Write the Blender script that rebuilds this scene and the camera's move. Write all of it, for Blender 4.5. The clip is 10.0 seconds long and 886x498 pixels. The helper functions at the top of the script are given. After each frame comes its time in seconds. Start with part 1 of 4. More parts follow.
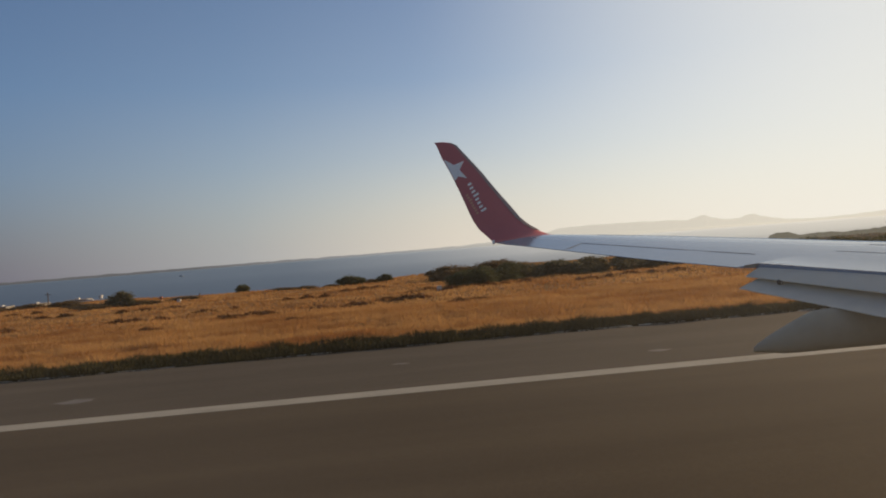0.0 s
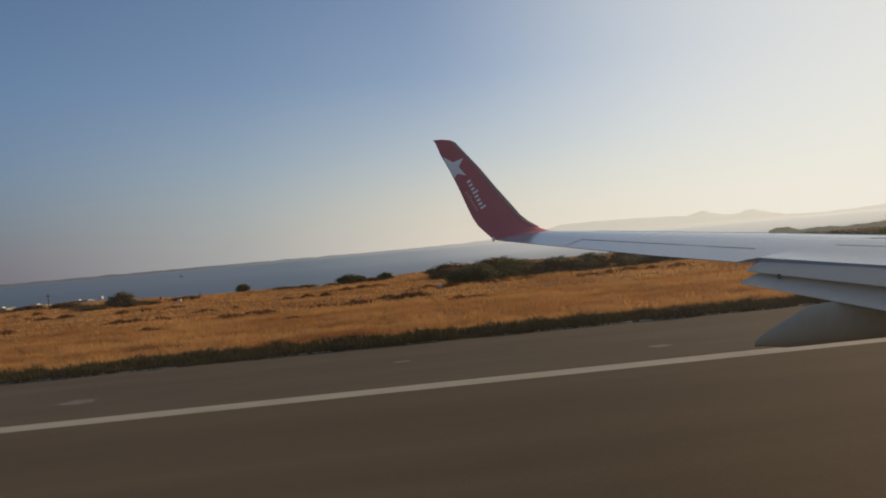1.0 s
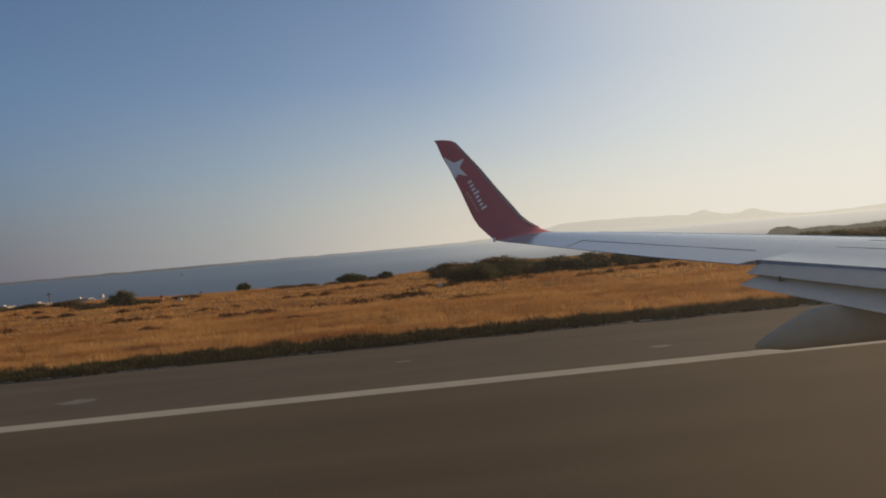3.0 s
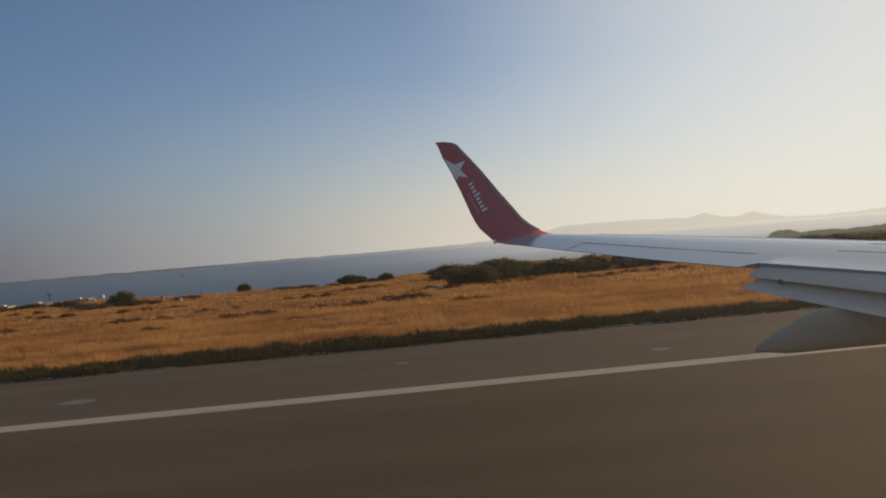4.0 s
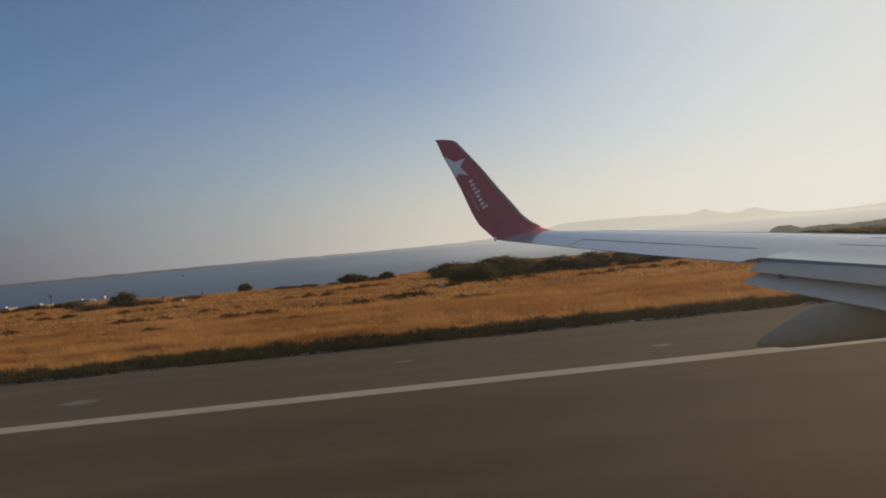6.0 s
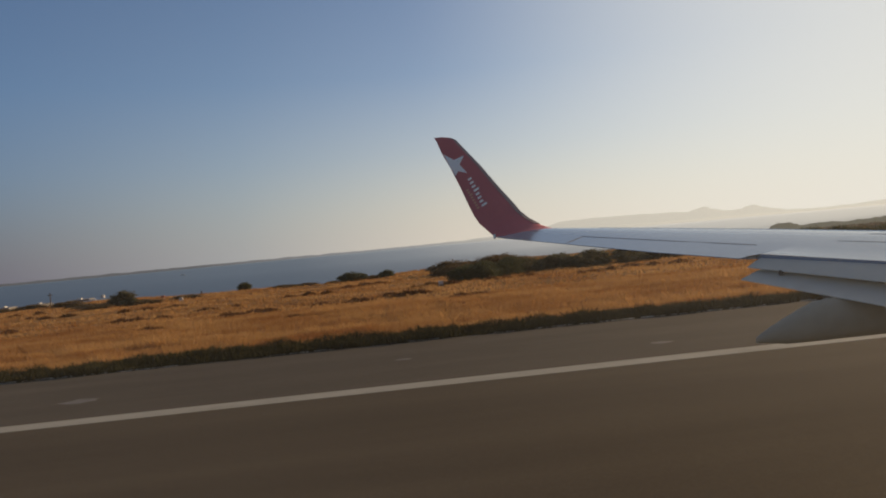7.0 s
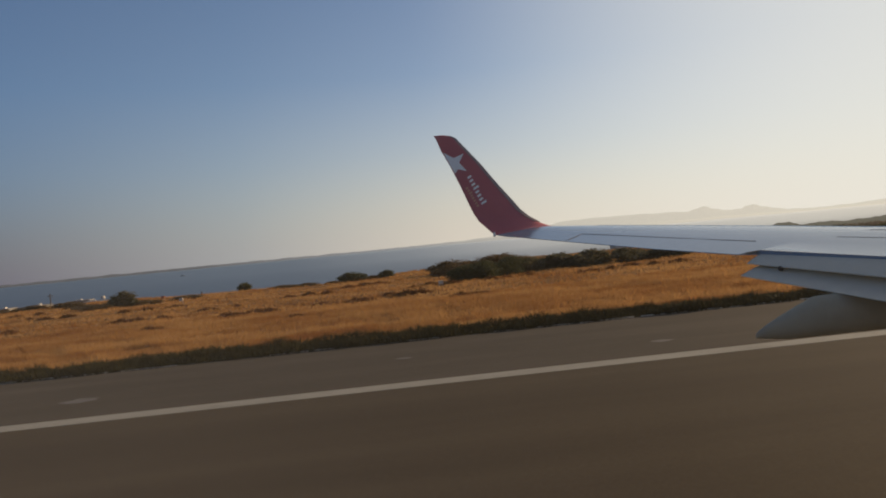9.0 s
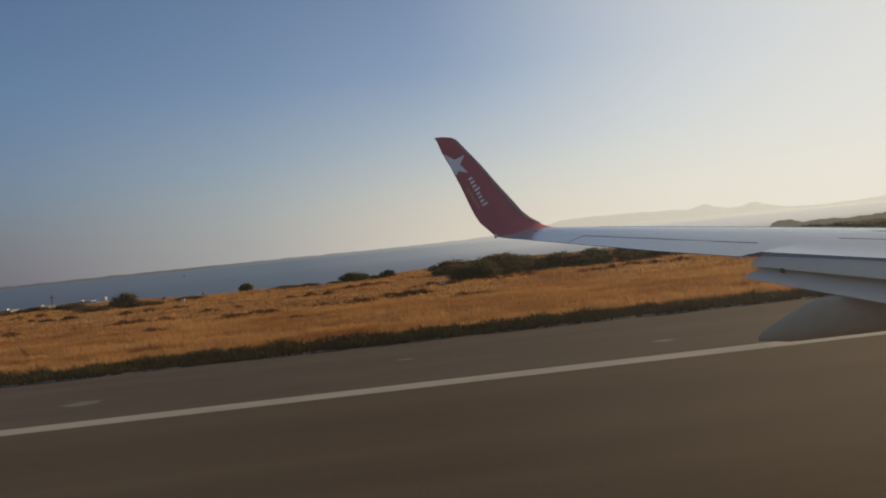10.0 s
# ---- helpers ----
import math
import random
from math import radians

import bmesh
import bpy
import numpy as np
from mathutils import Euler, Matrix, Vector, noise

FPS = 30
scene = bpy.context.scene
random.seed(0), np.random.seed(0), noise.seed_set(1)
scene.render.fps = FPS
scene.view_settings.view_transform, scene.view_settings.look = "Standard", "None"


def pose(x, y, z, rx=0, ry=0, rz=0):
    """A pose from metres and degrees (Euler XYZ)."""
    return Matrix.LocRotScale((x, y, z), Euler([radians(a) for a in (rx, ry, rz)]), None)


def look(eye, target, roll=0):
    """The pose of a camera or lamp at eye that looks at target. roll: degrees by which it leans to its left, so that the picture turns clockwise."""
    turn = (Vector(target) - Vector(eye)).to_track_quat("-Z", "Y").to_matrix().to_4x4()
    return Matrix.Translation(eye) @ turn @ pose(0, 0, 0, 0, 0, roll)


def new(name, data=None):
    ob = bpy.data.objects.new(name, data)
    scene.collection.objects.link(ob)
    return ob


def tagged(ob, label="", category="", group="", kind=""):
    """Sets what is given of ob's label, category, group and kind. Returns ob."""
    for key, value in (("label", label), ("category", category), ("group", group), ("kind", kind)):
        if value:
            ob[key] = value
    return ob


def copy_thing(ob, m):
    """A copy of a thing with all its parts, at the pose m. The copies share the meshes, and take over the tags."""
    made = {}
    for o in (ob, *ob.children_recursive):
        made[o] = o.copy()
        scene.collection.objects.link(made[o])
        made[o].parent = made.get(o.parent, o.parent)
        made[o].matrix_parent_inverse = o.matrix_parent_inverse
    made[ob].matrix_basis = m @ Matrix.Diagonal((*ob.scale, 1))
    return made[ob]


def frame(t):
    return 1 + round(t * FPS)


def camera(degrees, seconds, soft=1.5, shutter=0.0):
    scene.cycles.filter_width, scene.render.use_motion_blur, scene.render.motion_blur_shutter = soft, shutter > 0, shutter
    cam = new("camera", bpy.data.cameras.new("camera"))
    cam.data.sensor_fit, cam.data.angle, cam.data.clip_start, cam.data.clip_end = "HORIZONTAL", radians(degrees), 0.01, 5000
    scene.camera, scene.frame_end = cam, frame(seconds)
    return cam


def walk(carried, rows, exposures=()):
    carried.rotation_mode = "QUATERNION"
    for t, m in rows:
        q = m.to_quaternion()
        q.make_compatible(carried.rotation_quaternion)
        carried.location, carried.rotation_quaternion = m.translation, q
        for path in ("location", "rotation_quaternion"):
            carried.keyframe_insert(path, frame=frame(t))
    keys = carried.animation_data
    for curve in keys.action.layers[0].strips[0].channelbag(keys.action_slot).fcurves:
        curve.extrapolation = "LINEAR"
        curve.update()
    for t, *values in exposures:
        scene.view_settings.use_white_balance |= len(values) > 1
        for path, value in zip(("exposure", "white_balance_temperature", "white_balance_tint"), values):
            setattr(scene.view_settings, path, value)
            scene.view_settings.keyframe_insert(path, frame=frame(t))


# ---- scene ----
cam = camera(61.0, 10.0, soft=1.9)
# The phone is held at a cabin window of the aircraft: it stays by the wing and only sways.
SWAY = [  # seconds, yaw, pitch, roll, height of the eye
    (0.0, -4.58, -0.16, 4.55, 3.80), (0.5, -4.62, -0.08, 4.70, 3.74), (1.0, -4.59, -0.32, 5.05, 3.79), (1.5, -4.58, -0.33, 5.09, 3.80),
    (2.0, -4.54, -0.05, 5.05, 3.76), (2.5, -4.56, -0.45, 5.08, 3.83), (3.2, -4.53, -0.38, 4.90, 3.83), (4.0, -4.50, -0.27, 4.72, 3.83),
    (4.5, -4.44, -0.63, 4.98, 3.81), (5.0, -4.44, -0.42, 5.35, 3.80), (5.5, -4.43, -0.34, 5.10, 3.82), (6.2, -4.46, -0.42, 5.22, 3.81),
    (7.0, -4.50, -0.524, 5.33, 3.80), (7.5, -4.50, -0.62, 5.65, 3.80), (8.0, -4.50, -0.36, 5.50, 3.79), (8.5, -4.52, -0.40, 5.49, 3.79),
    (9.0, -4.50, -0.50, 5.45, 3.75), (9.5, -4.55, -0.60, 5.25, 3.76), (10.0, -4.42, -0.555, 5.75, 3.81)]
walk(cam, [(t, pose(0, 0, z, 90 + pitch, roll, yaw)) for t, yaw, pitch, roll, z in SWAY], [(0.0, 0.46, 7650, 10), (2.0, 0.37, 7650, 10), (10.0, 0.34, 7650, 10)])

# ---- light: a low morning sun ahead of the aircraft, over a hazy coast ----
SUN_AZIMUTH, SUN_HEIGHT = radians(68), radians(14)      # azimuth from +y towards +x
GLOW_AZIMUTH = radians(62)                              # the middle of the bright haze
world = bpy.data.worlds.new("world")
scene.world = world
world.use_nodes = True
wn, wl = world.node_tree.nodes, world.node_tree.links
sky = wn.new("ShaderNodeTexSky")
sky.sky_type, sky.sun_disc = "NISHITA", False
sky.sun_elevation, sky.sun_rotation = SUN_HEIGHT, SUN_AZIMUTH
sky.altitude, sky.air_density, sky.dust_density, sky.ozone_density = 0, 0.9, 0.3, 5.5
# sea haze: it thickens towards the horizon and glows towards the sun
SKY_STRENGTH = 0.10
direction, apart, dot = wn.new("ShaderNodeTexCoord"), wn.new("ShaderNodeSeparateXYZ"), wn.new("ShaderNodeVectorMath")
wl.new(direction.outputs["Generated"], apart.inputs[0])
dot.operation, dot.inputs[1].default_value = "DOT_PRODUCT", (math.sin(GLOW_AZIMUTH), math.cos(GLOW_AZIMUTH), 0)
wl.new(direction.outputs["Generated"], dot.inputs[0])
haze, thick, blend = wn.new("ShaderNodeValToRGB"), wn.new("ShaderNodeValToRGB"), wn.new("ShaderNodeMix")
HAZE = [(0.0, (0.100, 0.104, 0.152)), (0.05, (0.124, 0.132, 0.182)), (0.30, (0.262, 0.286, 0.330)), (0.55, (0.485, 0.478, 0.472)), (0.90, (0.63, 0.622, 0.60)), (1.0, (0.76, 0.735, 0.68))]
while len(haze.color_ramp.elements) < len(HAZE):
    haze.color_ramp.elements.new(0.5)
for e, (p, c) in zip(haze.color_ramp.elements, HAZE):
    e.position, e.color = p, (*[v / SKY_STRENGTH for v in c], 1)
wl.new(dot.outputs["Value"], haze.inputs[0])
THICK = [(0.0, 0.97), (0.05, 0.80), (0.12, 0.50), (0.22, 0.22), (0.40, 0.10), (1.0, 0.40)]
while len(thick.color_ramp.elements) < len(THICK):
    thick.color_ramp.elements.new(0.5)
for e, (p, v) in zip(thick.color_ramp.elements, THICK):
    e.position, e.color = p, (v, v, v, 1)
wl.new(apart.outputs["Z"], thick.inputs[0])
blend.data_type = "RGBA"
# the bright ring of haze round the sun
toward, ring, glare = wn.new("ShaderNodeVectorMath"), wn.new("ShaderNodeMapRange"), wn.new("ShaderNodeMix")
toward.operation, toward.inputs[1].default_value = "DOT_PRODUCT", (math.sin(GLOW_AZIMUTH) * math.cos(SUN_HEIGHT), math.cos(GLOW_AZIMUTH) * math.cos(SUN_HEIGHT), math.sin(SUN_HEIGHT))
wl.new(direction.outputs["Generated"], toward.inputs[0])
ring.inputs["From Min"].default_value, ring.inputs["From Max"].default_value, ring.inputs["To Max"].default_value = 0.53, 1.0, 0.86
ring.interpolation_type = "SMOOTHSTEP"
wl.new(toward.outputs["Value"], ring.inputs[0])
wl.new(thick.outputs[0], blend.inputs[0])
wl.new(sky.outputs[0], blend.inputs[6])
wl.new(haze.outputs[0], blend.inputs[7])
glare.data_type = "RGBA"
glare.inputs[7].default_value = (*[v / SKY_STRENGTH for v in (0.585, 0.622, 0.650)], 1)
wl.new(ring.outputs[0], glare.inputs[0])
wl.new(blend.outputs[2], glare.inputs[6])
wl.new(glare.outputs[2], wn["Background"].inputs[0])
wn["Background"].inputs[1].default_value = SKY_STRENGTH
sun_data = bpy.data.lights.new("sun", "SUN")
sun_data.energy, sun_data.angle, sun_data.color = 3.4, radians(0.6), (1.0, 0.74, 0.47)
SUN_WAY = Vector((math.sin(SUN_AZIMUTH) * math.cos(SUN_HEIGHT), math.cos(SUN_AZIMUTH) * math.cos(SUN_HEIGHT), math.sin(SUN_HEIGHT)))
new("sun", sun_data).matrix_world = look(SUN_WAY * 300, (0, 0, 0))


# ---- materials ----
DUST = 0.009        # the share of light that dust on each face of the cabin window scatters


def material(name, rough=0.8, metal=0.0):
    m = bpy.data.materials.new(name)
    m.use_nodes = True
    b = m.node_tree.nodes["Principled BSDF"]
    b.inputs["Roughness"].default_value, b.inputs["Metallic"].default_value = rough, metal
    return m, m.node_tree.nodes, m.node_tree.links, b


def noise_tex(nodes, links, size, detail=4.0, stretch=(1, 1, 1), rough=0.55):
    """Noise in metres: size is the width of its lumps."""
    co, mp, nz = nodes.new("ShaderNodeTexCoord"), nodes.new("ShaderNodeMapping"), nodes.new("ShaderNodeTexNoise")
    mp.inputs["Scale"].default_value = [s / size for s in stretch]
    nz.inputs["Scale"].default_value, nz.inputs["Detail"].default_value, nz.inputs["Roughness"].default_value = 1.0, detail, rough
    links.new(co.outputs["Object"], mp.inputs[0])
    links.new(mp.outputs[0], nz.inputs["Vector"])
    return nz.outputs["Fac"]


def ramp(nodes, links, fac, stops):
    r = nodes.new("ShaderNodeValToRGB")
    while len(r.color_ramp.elements) < len(stops):
        r.color_ramp.elements.new(0.5)
    for e, (p, c) in zip(r.color_ramp.elements, stops):
        e.position, e.color = p, (*c, 1)
    links.new(fac, r.inputs[0])
    return r.outputs[0]


def mix(nodes, links, fac, a, b, mode="MIX"):
    n = nodes.new("ShaderNodeMix")
    n.data_type, n.blend_type = "RGBA", mode
    for socket, v in ((n.inputs[0], fac), (n.inputs[6], a), (n.inputs[7], b)):
        if isinstance(v, bpy.types.NodeSocket):
            links.new(v, socket)
        elif isinstance(v, (int, float)):
            socket.default_value = v
        else:
            socket.default_value = (*v, 1)
    return n.outputs[2]


def bump(nodes, links, b, fac, strength, distance):
    n = nodes.new("ShaderNodeBump")
    n.inputs["Strength"].default_value, n.inputs["Distance"].default_value = strength, distance
    links.new(fac, n.inputs["Height"])
    links.new(n.outputs[0], b.inputs["Normal"])


def mottled(name, stops, size, fine=0.05, rough=0.8, metal=0.0, relief=0.2, depth=0.01, stretch=(1, 1, 1), grain=0.25):
    """Two scales of noise over a colour ramp, with fine relief."""
    m, n, l, b = material(name, rough, metal)
    big = ramp(n, l, noise_tex(n, l, size, 5, stretch), stops)
    small = noise_tex(n, l, fine, 3)
    grey = ramp(n, l, small, [(0.3, (1 - grain,) * 3), (0.7, (1 + 0 * grain,) * 3)])
    l.new(mix(n, l, 1.0, big, grey, "MULTIPLY"), b.inputs["Base Color"])
    if relief:
        bump(n, l, b, small, relief, depth)
    return m


def leafy(name, stops, through_light, rough=0.7, patch=(0.72, 0.68, 0.62), size=6.0):
    """Leaves or blades: colour by island, with light that shines through."""
    m, n, l, b = material(name, rough)
    geo = n.new("ShaderNodeNewGeometry")
    colour = ramp(n, l, geo.outputs["Random Per Island"], stops)
    big = noise_tex(n, l, size, 4, (0.45, 1, 1))
    colour = mix(n, l, 1.0, colour, ramp(n, l, big, [(0.34, patch), (0.58, (1, 1, 1))]), "MULTIPLY")
    l.new(colour, b.inputs["Base Color"])
    b.inputs["Specular IOR Level"].default_value = 0.06
    t, add = n.new("ShaderNodeBsdfTranslucent"), n.new("ShaderNodeMixShader")
    l.new(colour, t.inputs[0])
    add.inputs[0].default_value = through_light
    l.new(b.outputs[0], add.inputs[1])
    l.new(t.outputs[0], add.inputs[2])
    l.new(add.outputs[0], n["Material Output"].inputs[0])
    return m


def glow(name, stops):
    """Far land veiled in haze: the haze light is put into its emission and outshines its own colour. stops: along x,
    from -1 at -5 km to 1 at 5 km.
    """
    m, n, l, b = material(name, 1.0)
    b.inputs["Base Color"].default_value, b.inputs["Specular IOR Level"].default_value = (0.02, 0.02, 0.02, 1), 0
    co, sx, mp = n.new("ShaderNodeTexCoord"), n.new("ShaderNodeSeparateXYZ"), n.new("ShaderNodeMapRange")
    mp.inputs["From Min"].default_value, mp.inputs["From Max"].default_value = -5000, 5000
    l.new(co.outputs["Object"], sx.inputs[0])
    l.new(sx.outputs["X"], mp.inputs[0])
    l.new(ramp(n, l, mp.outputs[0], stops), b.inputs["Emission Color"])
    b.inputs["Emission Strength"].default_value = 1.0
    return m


ASPHALT = mottled("asphalt", [(0.22, (0.059, 0.047, 0.032)), (0.5, (0.077, 0.061, 0.042)), (0.8, (0.099, 0.080, 0.055))], 3.0, 0.04, 1.0, relief=0.4, depth=0.006, stretch=(0.12, 1, 1))
SHOULDER = mottled("shoulder_asphalt", [(0.22, (0.067, 0.056, 0.043)), (0.5, (0.086, 0.073, 0.057)), (0.8, (0.109, 0.095, 0.075))], 2.2, 0.05, 1.0, relief=0.5, depth=0.008, stretch=(0.2, 1, 1))
for m in (ASPHALT, SHOULDER):
    m.node_tree.nodes["Principled BSDF"].inputs["Specular IOR Level"].default_value = 0.12
LINE_PAINT = mottled("worn_white_paint", [(0.22, (0.14, 0.130, 0.098)), (0.40, (0.29, 0.272, 0.215)), (0.8, (0.36, 0.34, 0.275))], 0.9, 0.03, 0.75, relief=0.2, depth=0.003, stretch=(0.5, 1, 1))
SCRAP_PAINT = mottled("rubbed_paint", [(0.3, (0.080, 0.072, 0.062)), (0.5, (0.115, 0.105, 0.092)), (0.8, (0.15, 0.138, 0.12))], 0.3, 0.03, 0.85, relief=0.2, depth=0.003, stretch=(0.5, 1, 1))
FIELD = mottled("dry_field", [(0.22, (0.150, 0.069, 0.025)), (0.42, (0.262, 0.128, 0.045)), (0.62, (0.330, 0.177, 0.064)), (0.85, (0.295, 0.160, 0.058))], 7.0, 0.25, 0.95, relief=0.8, depth=0.08, stretch=(0.35, 1, 1), grain=0.4)
# the seaward plateau ahead is bare grey-brown earth
FIELD.node_tree.nodes["Principled BSDF"].inputs["Specular IOR Level"].default_value = 0.05
fn, fl, fb = FIELD.node_tree.nodes, FIELD.node_tree.links, FIELD.node_tree.nodes["Principled BSDF"]
f_co, f_xyz, f_x = fn.new("ShaderNodeTexCoord"), fn.new("ShaderNodeSeparateXYZ"), fn.new("ShaderNodeMapRange")
fl.new(f_co.outputs["Object"], f_xyz.inputs[0])
fl.new(f_xyz.outputs["X"], f_x.inputs[0])
f_x.inputs["From Min"].default_value, f_x.inputs["From Max"].default_value = 48, 66
f_old = fb.inputs["Base Color"].links[0].from_socket
fl.new(mix(fn, fl, f_x.outputs[0], f_old, ramp(fn, fl, noise_tex(fn, fl, 9.0, 5, (0.3, 1, 1)), [(0.3, (0.13, 0.115, 0.09)), (0.7, (0.21, 0.185, 0.145))])), fb.inputs["Base Color"])
GRASS = leafy("dry_grass", [(0.0, (0.400, 0.212, 0.078)), (0.4, (0.480, 0.272, 0.103)), (0.8, (0.526, 0.312, 0.128)), (1.0, (0.505, 0.308, 0.140))], 0.45, patch=(0.60, 0.46, 0.40), size=4.0)
# olive weeds; shade on their near side is put into the colour too
VERGE = leafy("shade_dark_weeds", [(0.0, (0.022, 0.022, 0.009)), (0.7, (0.037, 0.036, 0.013)), (1.0, (0.085, 0.074, 0.028))], 0.12)
SCRUB = leafy("brown_scrub", [(0.0, (0.14, 0.095, 0.05)), (0.6, (0.20, 0.14, 0.075)), (1.0, (0.27, 0.19, 0.10))], 0.25)
DARK_SCRUB = leafy("dark_dead_scrub", [(0.0, (0.13, 0.058, 0.024)), (0.6, (0.19, 0.088, 0.036)), (1.0, (0.26, 0.13, 0.055))], 0.3)
# haze over the far scrub is put into this paler grey leaf colour
HAZED_SCRUB = leafy("hazed_dry_scrub", [(0.0, (0.15, 0.135, 0.11)), (0.6, (0.20, 0.185, 0.155)), (1.0, (0.25, 0.23, 0.195))], 0.35)
LEAF = leafy("dusty_leaves", [(0.0, (0.058, 0.070, 0.034)), (0.5, (0.095, 0.108, 0.054)), (1.0, (0.155, 0.152, 0.082))], 0.36)
DUSTY = leafy("dusty_olive_leaves", [(0.0, (0.100, 0.097, 0.060)), (0.5, (0.150, 0.142, 0.088)), (1.0, (0.21, 0.19, 0.12))], 0.36)
STRAW = leafy("straw", [(0.0, (0.42, 0.25, 0.11)), (0.6, (0.58, 0.38, 0.18)), (1.0, (0.66, 0.47, 0.25))], 0.4)
BARK = mottled("bark", [(0.3, (0.07, 0.05, 0.035)), (0.7, (0.15, 0.11, 0.08))], 0.3, 0.03, 0.95, relief=0.6, depth=0.02)
# blue sky light on the grey wing is put into this dark blue base
SKYLIT_PAINT = mottled("skylit_grey_paint", [(0.3, (0.135, 0.222, 0.315)), (0.7, (0.165, 0.262, 0.362))], 1.6, 0.2, 0.15, relief=0.0, stretch=(1, 0.3, 1), grain=0.05)
SKYLIT_PAINT.node_tree.nodes["Principled BSDF"].inputs["Specular IOR Level"].default_value = 0.5
FLAP_PAINT = mottled("flap_grey_paint", [(0.3, (0.57, 0.53, 0.43)), (0.7, (0.64, 0.595, 0.49))], 1.2, 0.15, 0.6, relief=0.0, stretch=(1, 0.3, 1), grain=0.08)
FAIRING_PAINT = mottled("fairing_grey_paint", [(0.3, (0.27, 0.26, 0.20)), (0.7, (0.32, 0.31, 0.24))], 0.9, 0.12, 0.8, relief=0.0, stretch=(0.4, 1, 1), grain=0.1)
FLAP_PAINT.node_tree.nodes["Principled BSDF"].inputs["Specular IOR Level"].default_value = 0.2
RED_PAINT = mottled("red_paint", [(0.3, (0.47, 0.112, 0.128)), (0.7, (0.52, 0.126, 0.142))], 0.8, 0.1, 0.6, relief=0.0, grain=0.06)
HULL_PAINT = mottled("white_hull_paint", [(0.3, (0.70, 0.70, 0.70)), (0.7, (0.78, 0.78, 0.77))], 2.0, 0.2, 0.3, relief=0.0, grain=0.04)
FLOOR_GREY = mottled("floor_grey", [(0.3, (0.20, 0.20, 0.21)), (0.7, (0.27, 0.27, 0.28))], 0.6, 0.03, 0.9, relief=0.2)
SLAT_METAL = mottled("polished_slat", [(0.3, (0.82, 0.83, 0.84)), (0.7, (0.89, 0.90, 0.91))], 0.8, 0.1, 0.24, 0.85, relief=0.0, stretch=(1, 0.3, 1), grain=0.05)
BARE_METAL = mottled("bare_metal", [(0.3, (0.34, 0.34, 0.33)), (0.7, (0.46, 0.46, 0.44))], 0.5, 0.05, 0.4, 0.8, relief=0.05)
EDGE_GREY = mottled("dull_edge_grey", [(0.3, (0.30, 0.215, 0.20)), (0.7, (0.38, 0.28, 0.26))], 0.5, 0.05, 0.5, relief=0.05)
MARK_WHITE = mottled("white_marking", [(0.3, (0.86, 0.83, 0.80)), (0.7, (0.90, 0.87, 0.84))], 0.4, 0.05, 0.45, relief=0.0, grain=0.05)
MARK_TAN = mottled("tan_marking", [(0.3, (0.60, 0.30, 0.20)), (0.7, (0.66, 0.36, 0.24))], 0.4, 0.05, 0.45, relief=0.0, grain=0.05)
SEAM = mottled("dark_seam", [(0.3, (0.014, 0.016, 0.020)), (0.7, (0.024, 0.026, 0.032))], 0.4, 0.05, 0.7, relief=0.0)
RUBBER = mottled("rubber", [(0.3, (0.02, 0.02, 0.02)), (0.7, (0.035, 0.035, 0.035))], 0.2, 0.03, 0.85)
CONCRETE = mottled("pale_concrete", [(0.3, (0.50, 0.46, 0.40)), (0.7, (0.64, 0.60, 0.53))], 0.8, 0.06, 0.9, relief=0.3)
DARK_WALL = mottled("dark_plaster", [(0.3, (0.07, 0.065, 0.06)), (0.7, (0.12, 0.11, 0.10))], 1.5, 0.08, 0.9, relief=0.3)
WHITEWASH = mottled("whitewash", [(0.3, (0.46, 0.45, 0.43)), (0.7, (0.60, 0.59, 0.57))], 1.2, 0.08, 0.9, relief=0.2)
ROOF_RED = mottled("red_roof", [(0.3, (0.30, 0.10, 0.06)), (0.7, (0.42, 0.17, 0.10))], 0.8, 0.1, 0.9, relief=0.4)
DULL_PLASTER = mottled("dull_plaster", [(0.3, (0.20, 0.195, 0.19)), (0.7, (0.29, 0.28, 0.27))], 1.2, 0.08, 0.9, relief=0.2)
DARK_GLASS = mottled("dark_glass", [(0.3, (0.02, 0.025, 0.03)), (0.7, (0.035, 0.04, 0.045))], 0.5, 0.1, 0.12, relief=0.0)
POLE_WOOD = mottled("weathered_pole", [(0.3, (0.08, 0.06, 0.05)), (0.7, (0.14, 0.11, 0.09))], 0.5, 0.04, 0.9, relief=0.4)
LENS, *_ = material("lens_glass", 0.1)
LENS.node_tree.nodes["Principled BSDF"].inputs["Base Color"].default_value = (0.75, 0.77, 0.78, 1)
PANE, pn, pl, pb = material("dusty_acrylic", 0.1)
p_clear, p_dust, p_mix = pn.new("ShaderNodeBsdfTransparent"), pn.new("ShaderNodeBsdfTranslucent"), pn.new("ShaderNodeMixShader")
p_dust.inputs[0].default_value = (0.82, 0.82, 0.80, 1)
p_co, p_xyz, p_x, p_f, p_z, p_g, p_side, p_edge_glow, p_front = pn.new("ShaderNodeTexCoord"), pn.new("ShaderNodeSeparateXYZ"), pn.new("ShaderNodeMapRange"), pn.new("ShaderNodeMapRange"), pn.new("ShaderNodeMapRange"), pn.new("ShaderNodeMapRange"), pn.new("ShaderNodeMath"), pn.new("ShaderNodeMath"), pn.new("ShaderNodeMath")
pl.new(p_co.outputs["Object"], p_xyz.inputs[0])
